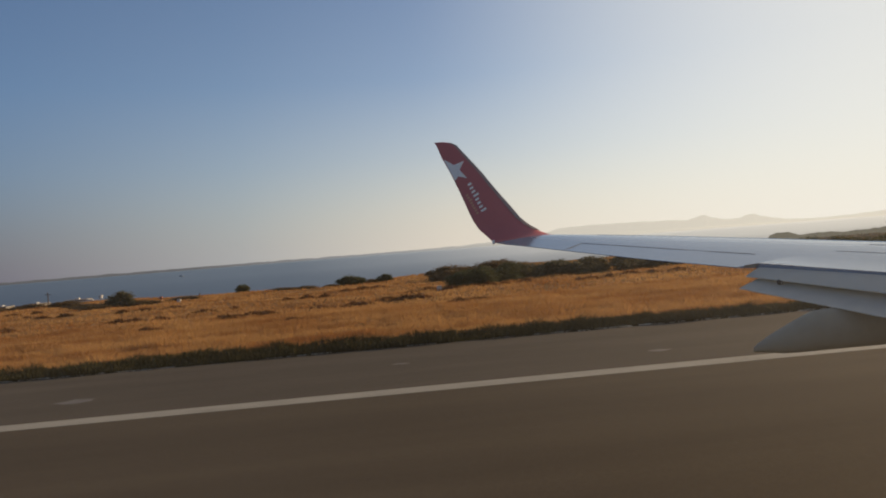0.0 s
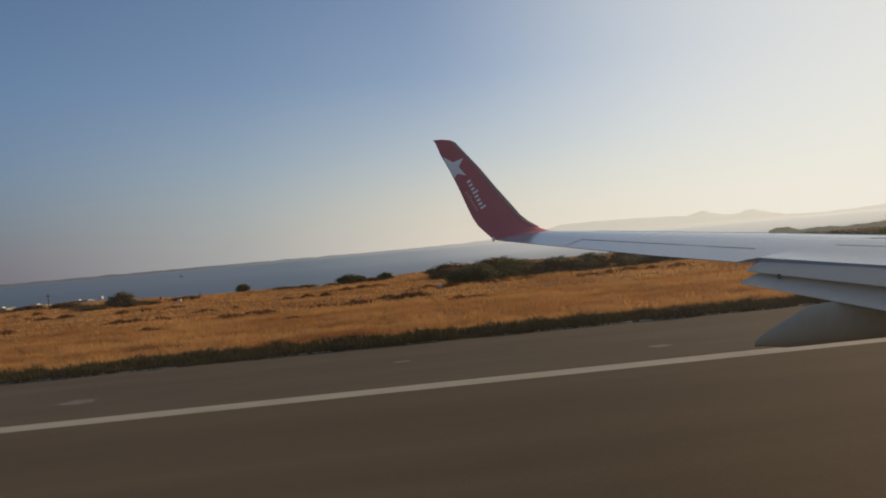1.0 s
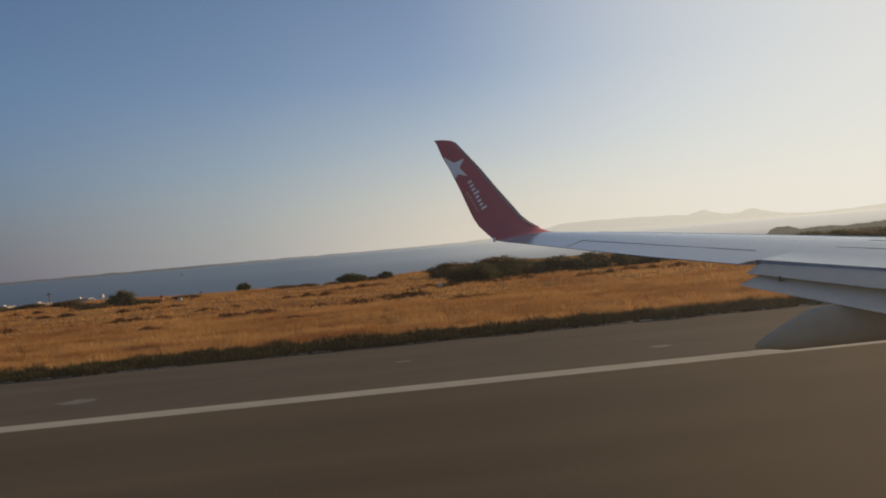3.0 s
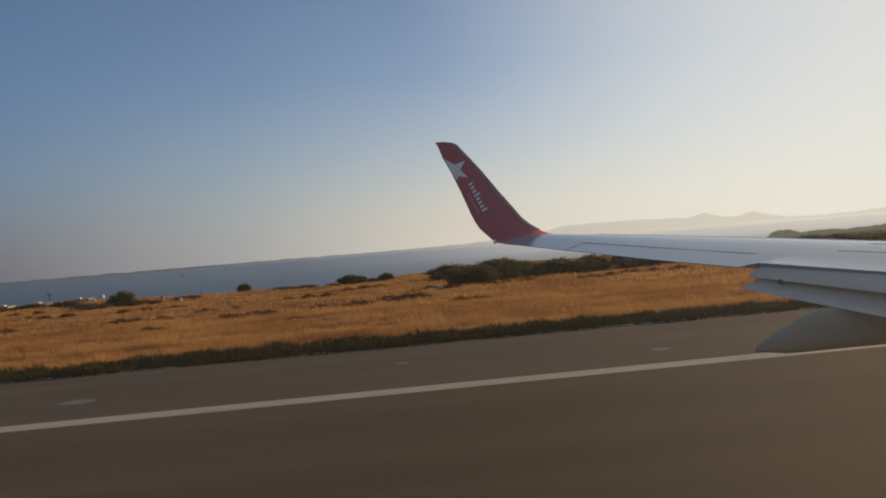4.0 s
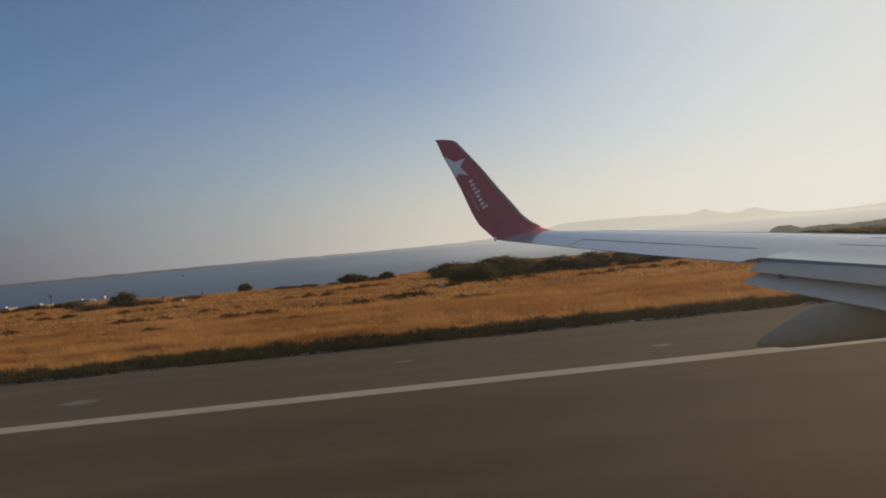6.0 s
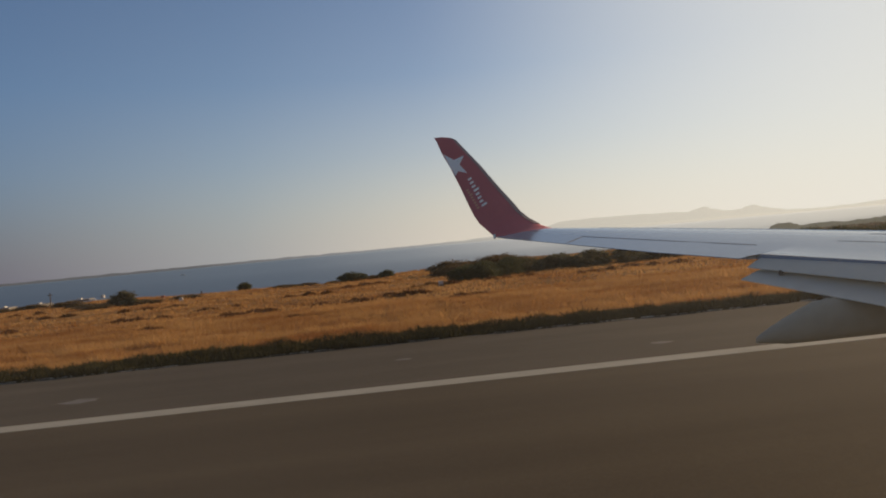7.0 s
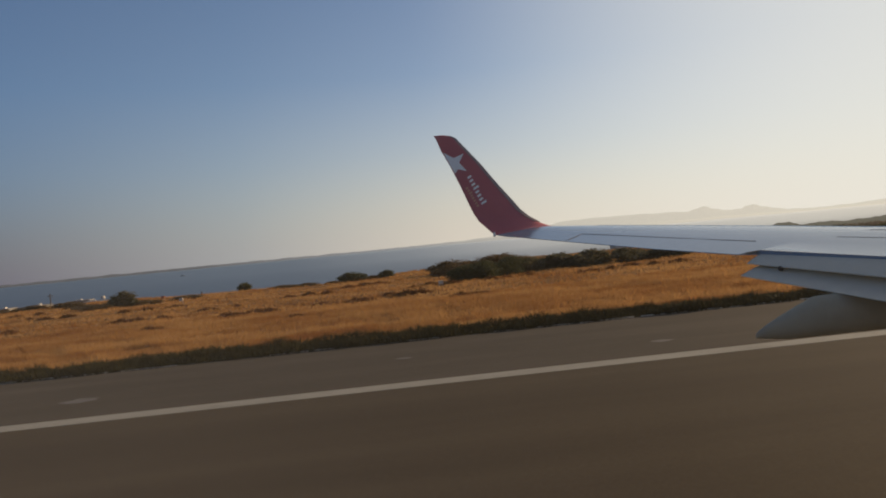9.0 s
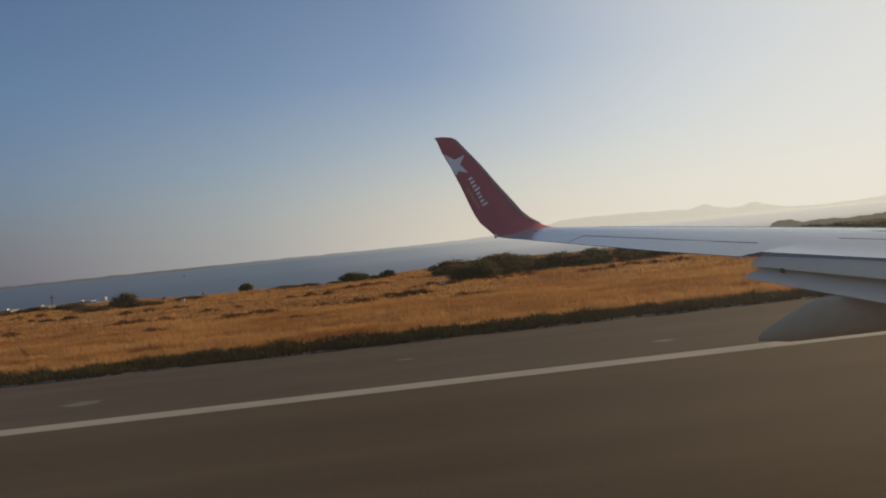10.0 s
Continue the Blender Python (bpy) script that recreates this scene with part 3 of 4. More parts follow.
# the two painted words become rows of plain bars, slanting down along the winglet
for (x0, z0), (x1, z1), (dx, dz), count, tall_ones, mat, label in (
        ((1.985, 5.165), (2.262, 4.475), (0.095, 0.050), 8, (3, 7), MARK_WHITE, "small white painted bar"),
        ((1.925, 4.915), (2.150, 4.445), (0.058, 0.032), 8, (2,), MARK_TAN, "small tan painted bar")):
    for k in range(count):
        a, b, up = (k + 0.18) / count, (k + 0.70) / count, 1.25 if k in tall_ones else 0.85
        pa, pb = (x0 + (x1 - x0) * a, z0 + (z1 - z0) * a), (x0 + (x1 - x0) * b, z0 + (z1 - z0) * b)
        decal("lettering_bar", [pa, pb, (pb[0] + dx * up, pb[1] + dz * up), (pa[0] + dx * up, pa[1] + dz * up)], mat, label)
# bare leading edge strip, and the little white light at the heel
strip = []
for te, le, y, z, lean in WINGLET[3:-1]:
    c = le - te
    up = Vector((0, -math.sin(radians(lean)), math.cos(radians(lean))))
    strip.append([Vector((le + dx, y, z)) + up * h for dx, h in ((0.012, 0), (0.006, 0.012 + 0.018 * c), (-0.08 * c - 0.02, 0.052 * c + 0.004), (-0.08 * c - 0.02, -0.03 * c), (0.006, -0.02))])
part("leading_edge_strip", loft(strip), EDGE_GREY, winglet, "dull metal leading edge", True)
part("tail_light", box(2.385, 16.20, 3.765, 2.435, 16.25, 3.865, bevel=0.01), MARK_WHITE, winglet, "small clear light")


# moving surfaces behind the wing
def plate(a, b, c, d, thick):
    """A thin tapered panel: a-b is its front edge, d-c its rear edge."""
    front = [Vector(a), Vector(b)]
    rear = [Vector(d), Vector(c)]
    rings = []
    for f, r in zip(front, rear):
        rings.append([r + Vector((0, 0, 0.006)), r.lerp(f, 0.5) + Vector((0, 0, thick * 0.55)), f.lerp(r, 0.12) + Vector((0, 0, thick * 0.5)), f,
                      f.lerp(r, 0.1) - Vector((0, 0, thick * 0.5)), r.lerp(f, 0.4) - Vector((0, 0, thick * 0.45)), r - Vector((0, 0, 0.006))])
    return loft(rings)


def lerp_at(stations, y):
    for a, b in zip(stations, stations[1:]):
        if min(a[2], b[2]) <= y <= max(a[2], b[2]):
            t = (y - a[2]) / (b[2] - a[2])
            return [a[i] + (b[i] - a[i]) * t for i in range(4)]


# aileron gap, a dark groove lying on the skin
def skin(y, u, stations):
    te, le, _, z = lerp_at(stations, y)
    c = le - te
    h = np.interp(u, [0, 0.1, 0.3, 0.5, 0.65, 0.8, 0.92, 1.0], [0.006 / c, 0.012, 0.035, 0.054, 0.061, 0.057, 0.04, 0.0]) * c
    return Vector((te + u * c, y, z + h))


def groove(name, pts, width, parent, label):
    bm = bmesh.new()
    prev = None
    for p, q in zip(pts, pts[1:]):
        way = (q - p).normalized()
        out = Vector((-way.y, way.x, 0)).normalized() * width / 2
        ring = [bm.verts.new(v + Vector((0, 0, 0.003))) for v in (p - out, p + out, q + out, q - out)]
        bm.faces.new(ring)
    r = bmesh.ops.extrude_face_region(bm, geom=bm.faces[:])
    for v in r["geom"]:
        if isinstance(v, bmesh.types.BMVert):
            v.co.z -= 0.012
    return part(name, bm, SEAM, parent, label)


aileron_line = [skin(13.85, 0.02, OUTER)] + [skin(y, 0.27, OUTER) for y in (14.2, 13.5, 12.8, 12.0, 11.2, 10.6)]
groove("aileron_gap", aileron_line, 0.02, aircraft, "dark gap along the aileron")
def rear_edge(y):
    return float(np.interp(y, [4.4, 7.0, 8.7, 10.08], REAR[1:]))


def spoiler_point(y, back):
    te, le, _, _ = lerp_at(STATIONS, y)
    return skin(y, (rear_edge(y) + back - te) / (le - te), STATIONS)


groove("spoiler_gap", [skin(10.09, 0.04, OUTER) + Vector((0, -0.02, 0))] + [spoiler_point(y, 0.03) for y in (10.05, 9.4, 8.7, 8.0, 7.0, 6.0)], 0.05, aircraft, "dark gap behind the spoilers")
groove("skin_seam", [skin(y, 0.42, STATIONS) for y in (9.9, 9.2, 8.4, 7.6)], 0.009, aircraft, "fine panel seam")
groove("skin_seam", [skin(y, 0.62, STATIONS) for y in (10.0, 9.0, 8.0, 7.1)], 0.007, aircraft, "fine panel seam")

part("fore_flap", plate((5.25, 10.02, 3.165), (7.75, 4.4, 2.70), (7.24, 4.4, 2.465), (4.94, 10.0, 3.062), 0.07), FLAP_PAINT, aircraft, "drooped grey fore flap", True)
part("aft_flap", plate((5.26, 9.93, 3.025), (7.9, 4.4, 2.34), (6.87, 4.4, 2.082), (4.79, 9.90, 2.912), 0.08), FLAP_PAINT, aircraft, "drooped grey aft flap", True)

part("flap_bracket", box(5.12, 9.48, 2.955, 5.18, 9.53, 3.02, bevel=0.012), SEAM, aircraft, "small dark bracket between the flaps")


def fairing(y, x0, x1, z_tip):
    """A canoe-shaped housing: pointed behind, with a flat keel and a back that climbs to the flap above."""
    rings = []
    for t in (0.0, 0.015, 0.05, 0.1, 0.15, 0.2, 0.32, 0.5, 0.7, 0.9, 1.0):
        x = x0 + (x1 - x0) * t
        wide = 0.20 * min(1, (t + 0.002) / 0.3) ** 0.6 * (1 - 0.9 * step(0.75, 1.0, t))
        top = z_tip + 0.03 + 0.37 * min(1, t / 0.2) ** 0.85 + 0.15 * step(0.2, 0.7, t)
        bot = z_tip - 0.03 - 0.05 * step(0, 0.12, t) + 0.4 * step(0.55, 1.0, t)
        mid, half = (top + bot) / 2, (top - bot) / 2
        rings.append([Vector((x, y + wide * math.cos(a), mid + half * math.sin(a))) for a in (2 * math.pi * k / 16 for k in range(16))])
    return loft(rings)


part("flap_track_fairing", fairing(8.6, 4.28, 8.0, 2.29), FAIRING_PAINT, aircraft, "grey canoe-shaped flap track fairing", True)

# the wheels under the wing root that carry it
for x, y in ((8.9, 1.1),):
    leg = part("landing_gear", tube([(x, y, 2.35), (x, y, 0.5)], [0.13, 0.11], 12), BARE_METAL, aircraft, "metal landing gear leg", True)
    part("axle", tube([(x, y - 0.5, 0.5), (x, y + 0.5, 0.5)], [0.07, 0.07], 10), BARE_METAL, leg)
    for dy in (-0.34, 0.34):
        wheel = tube([(x, y + dy - 0.18, 0.5), (x, y + dy - 0.14, 0.5), (x, y + dy + 0.14, 0.5), (x, y + dy + 0.18, 0.5)], [0.40, 0.482, 0.482, 0.40], 24)
        part("wheel", wheel, RUBBER, leg, "black tyre")


# ---- plants ----
def blades(rng, x0, x1, y0, y1, count, height, wide, per, mat, name, label, lean=0.35, keep=None):
    """Tufts of pointed blades, in one mesh of kind stuff."""
    x, y = rng.uniform(x0, x1, count), y0 + (y1 - y0) * rng.uniform(0, 1, count) ** 1.2
    if keep:
        ok = np.array([keep(a, b) for a, b in zip(x, y)])
        x, y = x[ok], y[ok]
    z = np.array([land(a, b) for a, b in zip(x, y)]) - 0.03
    n = len(x)
    x, y, z = np.repeat(x, per), np.repeat(y, per), np.repeat(z, per)
    m = n * per
    x, y = x + rng.normal(0, 0.09, m), y + rng.normal(0, 0.09, m)
    lump = np.array([0.95 + 0.75 * noise.noise((p * 0.45, q * 0.6, 21)) + 0.6 * noise.noise((p * 1.5, q * 1.7, 5)) for p, q in zip(x[::per], y[::per])]).clip(0.45, 1.9)
    a, h = rng.uniform(0, 2 * np.pi, m), height * rng.uniform(0.55, 1.25, m) * np.repeat(lump, per)
    w, lx, ly = wide * rng.uniform(0.6, 1.4, m), rng.normal(0, lean, m) * h, rng.normal(0, lean, m) * h
    v = np.empty((m, 4, 3))
    v[:, 0] = np.stack([x - np.cos(a) * w / 2, y - np.sin(a) * w / 2, z], 1)
    v[:, 1] = np.stack([x + np.cos(a) * w / 2, y + np.sin(a) * w / 2, z], 1)
    v[:, 2] = np.stack([x + np.cos(a) * w / 3 + lx * 0.6, y + np.sin(a) * w / 3 + ly * 0.6, z + h * 0.65], 1)
    v[:, 3] = np.stack([x + lx, y + ly, z + h], 1)
    me = bpy.data.meshes.new(name)
    me.vertices.add(m * 4)
    me.vertices.foreach_set("co", v.ravel())
    idx = (np.arange(m)[:, None] * 4 + np.array([0, 1, 2, 3])[None]).ravel()
    me.loops.add(m * 4)
    me.loops.foreach_set("vertex_index", idx)
    me.polygons.add(m)
    me.polygons.foreach_set("loop_start", np.arange(m) * 4)
    me.update(calc_edges=True)
    me.materials.append(mat)
    return tagged(new(name, me), label, "grass", "", "stuff")


rng = np.random.default_rng(4)


def patchy(x, y):
    return noise.noise((x * 0.05, y * 0.09, 11)) > -0.45


blades(rng, -60, 52, 31.6, 52, 104000, 0.26, 0.026, 5, GRASS, "dry_grass", "knee-high golden dry grass")
blades(rng, -95, 110, 50, 112, 62000, 0.22, 0.07, 4, GRASS, "dry_grass", "golden dry grass further out", keep=patchy)
blades(rng, 58, 210, 92, 128, 14000, 0.4, 0.2, 3, HAZED_SCRUB, "plateau_scrub", "grey-brown scrub covering the plateau")
def ragged(x, y):
    """The verge's weeds thin out in tongues towards the field."""
    return y < 32.0 + 1.2 * noise.noise((x * 0.22, 0.3, 7)) + 0.7 * noise.noise((x * 0.9, 0.3, 2))


blades(rng, -90, 70, 29.6, 33.2, 70000, 0.29, 0.035, 6, VERGE, "verge_weeds", "dark dense weeds along the asphalt edge", keep=ragged)
blades(rng, -60, 55, 29.8, 31.9, 1500, 0.36, 0.05, 16, VERGE, "verge_tufts", "taller dark weed tufts in the verge", lean=0.4)
blades(rng, -400, -90, 28.8, 45, 16000, 0.45, 0.09, 4, GRASS, "dry_grass", "golden dry grass beside the runway")
blades(rng, 70, 300, 28.8, 45, 12000, 0.45, 0.09, 4, GRASS, "dry_grass", "golden dry grass beside the runway")


def crown_mesh(seed, lobes, leaves, leaf):
    """A crown one metre wide and high of many small leaves on uneven lobes, base at 0."""
    g = np.random.default_rng(seed)
    vs = []
    for i in range(leaves):
        cx, cy, cz, r = lobes[g.integers(len(lobes))]
        d = g.normal(0, 1, 3)
        d /= np.linalg.norm(d)
        inner = i % 4 == 0
        rr = r * ((0.25 + 0.5 * g.random()) if inner else (0.55 + 0.5 * g.random() ** 0.5)) * (1 + 0.25 * noise.noise((d[0] * 2.2 + cx * 9, d[1] * 2.2 + seed, d[2] * 2.2)))
        p = np.array((cx, cy, cz)) + d * rr * (1, 1, 0.95)
        if p[2] < 0.0:
            p[2] = g.random() * 0.12
        u, w = g.normal(0, 1, 3), g.normal(0, 1, 3)
        u /= np.linalg.norm(u)
        w -= u * (w @ u)
        w /= np.linalg.norm(w)
        s = leaf * (0.6 + 0.8 * g.random()) * (3.2 if inner else 1.0)
        vs += [p - u * s, p + w * s * 0.45, p + u * s, p - w * s * 0.45]
    return mesh_from([tuple(v) for v in vs], [(4 * i, 4 * i + 1, 4 * i + 2, 4 * i + 3) for i in range(leaves)], "crown")


LOBES = [
    [(0, 0, 0.5, 0.42), (-0.28, 0.05, 0.38, 0.3), (0.3, -0.05, 0.42, 0.3), (0.1, 0.2, 0.62, 0.28), (-0.1, -0.2, 0.6, 0.28), (-0.26, -0.05, 0.16, 0.24), (0.27, 0.0, 0.16, 0.23), (0.0, -0.1, 0.18, 0.28)],
    [(-0.22, 0, 0.45, 0.33), (0.2, 0.05, 0.55, 0.36), (0.02, 0.1, 0.68, 0.26), (0.36, 0, 0.3, 0.22), (-0.4, 0, 0.28, 0.2), (-0.26, -0.05, 0.16, 0.24), (0.27, 0.0, 0.16, 0.23), (0.0, -0.1, 0.18, 0.28)],
    [(-0.35, 0, 0.4, 0.25), (-0.1, 0.1, 0.58, 0.32), (0.15, 0, 0.5, 0.33), (0.38, 0.05, 0.4, 0.25), (0, -0.15, 0.35, 0.3), (-0.26, -0.05, 0.16, 0.24), (0.27, 0.0, 0.16, 0.23), (0.0, -0.1, 0.18, 0.28)],
]
CROWNS = [crown_mesh(31 + i, l, 17000, 0.0175) for i, l in enumerate(LOBES)]
SPARSE = [crown_mesh(51 + i, l, 4000, 0.03) for i, l in enumerate(LOBES)]


def bush(x, y, wide, tall, kind=0, mat=LEAF, deep=None, turn=0, label="dense dark green bush in dry grass", name="bush", far=False, group="bushes on the field"):
    """A shrub: short stems that fork, and a leafy crown."""
    z = land(x, y) - 0.05
    ob = thing(name, pose(x, y, z, 0, 0, turn), label, "bush", group)
    me = (SPARSE if far else CROWNS)[kind % 3].copy()
    me.transform(Matrix.Diagonal((wide, deep or wide * 0.8, tall, 1)))
    crown = part("crown", me, mat, ob)
    bm_points = [((0, 0, 0), (0.05 * wide, 0, tall * 0.5)), ((0.05, 0, 0), (-0.22 * wide, 0.05 * wide, tall * 0.5)), ((0, 0.05, 0), (0.24 * wide, -0.05 * wide, tall * 0.45))]
    for a, b in bm_points:
        a, b = Vector(a), Vector(b)
        part("stem", tube([a, a.lerp(b, 0.5) + Vector((0.04, 0.03, 0)), b], [0.045 * tall ** 0.5, 0.03 * tall ** 0.5, 0.012], 6), BARK, ob)
    return ob


def weed(x, y, wide, tall, seed, label="round dry straw-coloured weed on the asphalt"):
    """A dry tuft: stiff stalks that fan out from one foot, with seed heads."""
    g = np.random.default_rng(seed)
    ob = thing("dry_weed", pose(x, y, 0.015), label, "weed", "dry weeds on the shoulder")
    stalks, heads = bmesh.new(), bmesh.new()
    for i in range(420):
        a, s = g.uniform(0, 2 * np.pi), g.random() ** 0.6
        tip = Vector((math.cos(a) * wide / 2 * s, math.sin(a) * wide / 2 * s, tall * (0.35 + 0.7 * g.random()) * (1.08 - 0.4 * s)))
        foot, w = Vector((tip.x * 0.32, tip.y * 0.32, 0)), 0.011
        mid = foot.lerp(tip, 0.55) + Vector((tip.x * 0.03, tip.y * 0.03, 0.02))
        off = Vector((-math.sin(a), math.cos(a), 0)) * w
        v = [stalks.verts.new(p) for p in (foot - off, foot + off, mid + off, mid - off)]
        stalks.faces.new(v)
        stalks.faces.new((v[3], v[2], stalks.verts.new(tip)))
        for k in range(3):
            c = tip.lerp(mid, 0.25 * k) + Vector(g.normal(0, 0.02, 3))
            u = Vector(g.normal(0, 0.03, 3))
            w2 = Vector(g.normal(0, 0.018, 3))
            heads.faces.new([heads.verts.new(p) for p in (c - u, c + w2, c + u, c - w2)])
    part("stalk_tuft", stalks, STRAW, ob)
    part("seed_crown", heads, STRAW, ob, "dry straw seed heads")
    return ob


def scrub_mesh(seed):
    """A ragged patch of dead stalks, two metres long and one high before scaling."""
    g, vs = np.random.default_rng(seed), []
    for i in range(420):
        a, r = g.uniform(0, 2 * np.pi), g.random() ** 0.7
        x, y = r * math.cos(a), 0.5 * r * math.sin(a)
        h = (1.05 - 0.75 * r) * (0.4 + 0.7 * g.random()) * (0.7 + 0.5 * noise.noise((x * 3, y * 3, seed)))
        w, t = 0.06, g.uniform(0, np.pi)
        dx, dy, lx, ly = w * math.cos(t), w * math.sin(t), g.normal(0, 0.12), g.normal(0, 0.12)
        vs += [(x - dx, y - dy, 0), (x + dx, y + dy, 0), (x + dx * 0.6 + lx * 0.6, y + dy * 0.6 + ly * 0.6, h * 0.7), (x + lx, y + ly, h)]
    return mesh_from(vs, [(4 * i, 4 * i + 1, 4 * i + 2, 4 * i + 3) for i in range(420)], "scrub")


SCRUBS = [scrub_mesh(70 + i) for i in range(3)]
MOUNDS = [crown_mesh(81 + i, l, 1200, 0.035) for i, l in enumerate(LOBES)]


def scrub(x, y, wide, tall, kind):
    ob = thing("scrub", pose(x, y, land(x, y) - 0.03), "low brown dead scrub in the grass", "scrub", "low scrub in the field")
    me = SCRUBS[kind % 3].copy()
    me.transform(Matrix.Diagonal((wide / 2, wide / 2.4, tall, 1)))
    part("dead_tuft", me, DARK_SCRUB, ob)
    mound = MOUNDS[kind % 3].copy()
    mound.transform(Matrix.Diagonal((wide * 0.55, wide * 0.45, tall * 0.55, 1)))
    part("twig_mound", mound, DARK_SCRUB, ob)
    return ob


# the bushes beside the wing: a long thicket, and single bushes out towards the plateau's edge
for x, y, w, h, k in ((7.7, 71.0, 4.0, 1.8, 0), (9.6, 71.6, 4.4, 2.1, 2), (12.2, 73.0, 4.2, 2.0, 1)):
    bush(x, y, w, h, k, turn=40 * k, label="dark green bush in a long thicket")
for x, y, w, h, k in ((14.8, 75.0, 4.2, 1.75, 2), (17.6, 76.0, 4.6, 1.8, 0), (20.8, 75.0, 5.0, 1.85, 1), (24.4, 74.0, 5.4, 1.8, 2), (28.6, 75.0, 5.6, 1.6, 0)):
    bush(x, y, w, h, k, DUSTY, turn=25 * k, label="dusty olive bush in a long thicket", far=True)
for x, y, w, h, k in ((6.9, 84.0, 3.6, 1.3, 1), (8.0, 88.0, 6.0, 1.9, 2), (13.5, 90.0, 7.0, 2.0, 0)):
    bush(x, y, w, h, k, SCRUB, label="brown thin scrub bush behind a thicket", far=True)
bush(-4.4, 95.6, 3.3, 1.55, 2, label="broad green bush at the plateau's edge", far=True)
bush(-0.1, 98.0, 2.1, 1.15, 1, label="small round green bush at the plateau's edge", far=True)
bush(-18.8, 101.0, 1.8, 1.35, 0, label="small dark round bush at the plateau's edge", far=True)
bush(-29.4, 86.0, 3.0, 2.0, 1, DUSTY, label="thin dusty bush at the plateau's edge", far=True)
for x, y, w, h, k in ((-31.6, 84.5, 3.2, 0.7, 0), (-27.2, 86.5, 3.4, 0.75, 2), (-34.5, 90.0, 4.0, 0.6, 1), (-24.0, 92.0, 3.6, 0.5, 0), (-1.9, 97.0, 2.0, 0.65, 1), (-13.0, 96.5, 3.6, 0.55, 2), (-10.4, 97.0, 3.4, 0.6, 1), (-7.0, 98.0, 2.2, 0.6, 0),
                      (-47.5, 104.0, 4.4, 0.75, 1), (-41.5, 101.0, 4.0, 0.8, 0), (-55.0, 106.0, 4.6, 0.7, 2), (-51.0, 103.0, 3.6, 0.6, 0), (-37.5, 95.0, 3.4, 0.65, 2)):
    bush(x, y, w, h, k, SCRUB, label="low brown scrub mound at the plateau's edge", far=True)
# low dead scrub in streaks through the field
g = np.random.default_rng(12)
for i, (x, y, n, run) in enumerate([(-3.0, 55.5, 4, 5.0), (1.5, 58.0, 3, 4.0), (-18.5, 59.5, 3, 4.5), (-2.2, 79.0, 3, 5.0), (-9.5, 53.0, 3, 4.0), (-29.0, 57.0, 3, 4.0), (4.0, 66.5, 3, 5.0), (11.0, 67.0, 3, 5.0), (-13.0, 64.0, 2, 3.5), (-22.0, 72.0, 3, 6.0),
                                    (-7.0, 70.0, 3, 6.0), (-32.0, 74.0, 3, 6.0), (18.0, 64.0, 3, 5.0), (-5.0, 46.5, 1, 1.0), (-14.5, 48.0, 1, 1.0), (6.0, 50.0, 2, 3.0), (24.0, 66.0, 3, 5.0), (-40.0, 84.0, 3, 7.0)]):
    for k in range(n):
        scrub(x + run * (k / n - 0.4) + g.normal(0, 0.3), y + g.normal(0, 0.9), 1.5 + 1.6 * g.random(), 0.42 + 0.3 * g.random(), i + k)
# dark shrubs rooted in the verge, passed a little earlier
for i, (x, w, h) in enumerate([(-45.5, 1.6, 1.0), (-48.0, 1.1, 0.7), (-51.5, 1.2, 0.65), (-55.0, 0.9, 0.6), (-33.5, 1.3, 0.95)]):
    bush(x, 30.2, w, h, i, label="dark green shrub rooted in the runway verge", far=True, group="shrubs in the verge")
# bushes passed earlier and later along the runway
for i, (x, y, w, h) in enumerate([(-266, 74, 7, 4.0), (-224, 96, 4, 3), (-200, 90, 8, 5), (-149, 88, 7, 4.2), (-61, 66, 7, 4.0), (-56, 92, 6, 2.4),
                                  (43.0, 73, 5.0, 2.1), (46.6, 74, 5.0, 1.9), (50.2, 74.5, 5.0, 1.8), (53.4, 76, 4.2, 1.7), (63.4, 73, 5.4, 2.0), (73.3, 73, 3.9, 3.0), (78.0, 77, 3.6, 2.4), (82.6, 72, 5.4, 3.2), (86.6, 72.5, 5.6, 3.3), (90.2, 75, 4.8, 2.8)]):
    bush(x, y, w, h, i, far=True)
for i, x in enumerate((-240, 82.4, 143, 196, 250)):
    weed(x, 25.7, 0.9, 0.8, 20 + i)


# ---- small airfield and coast things ----
def edge_light(x, y):
    """A raised runway edge light on its plate."""
    ob = thing("runway_light", pose(x, y, 0.016), "small white elevated runway edge light on the shoulder", "light", "runway edge lights")
    part("base_plate", tube([(0, 0, 0), (0, 0, 0.02)], [0.15, 0.14], 16), YELLOW, ob, "yellow base plate")
    part("stem", tube([(0, 0, 0.015), (0, 0, 0.16)], [0.022, 0.022], 10), YELLOW, ob)
    part("housing", tube([(0, 0, 0.15), (0, 0, 0.17), (0, 0, 0.22)], [0.04, 0.06, 0.055], 14), MARK_WHITE, ob, "white lamp housing")
    part("lens", tube([(0, 0, 0.22), (0, 0, 0.26), (0, 0, 0.285)], [0.052, 0.048, 0.02], 14), LENS, ob, "clear glass lens")
    return ob


first = edge_light(-18.4, 22.1)
for x in (-318, -258, -198, -126, -68, 34, 84, 143, 197, 251):
    copy_thing(first, pose(x, 22.1, 0.016))


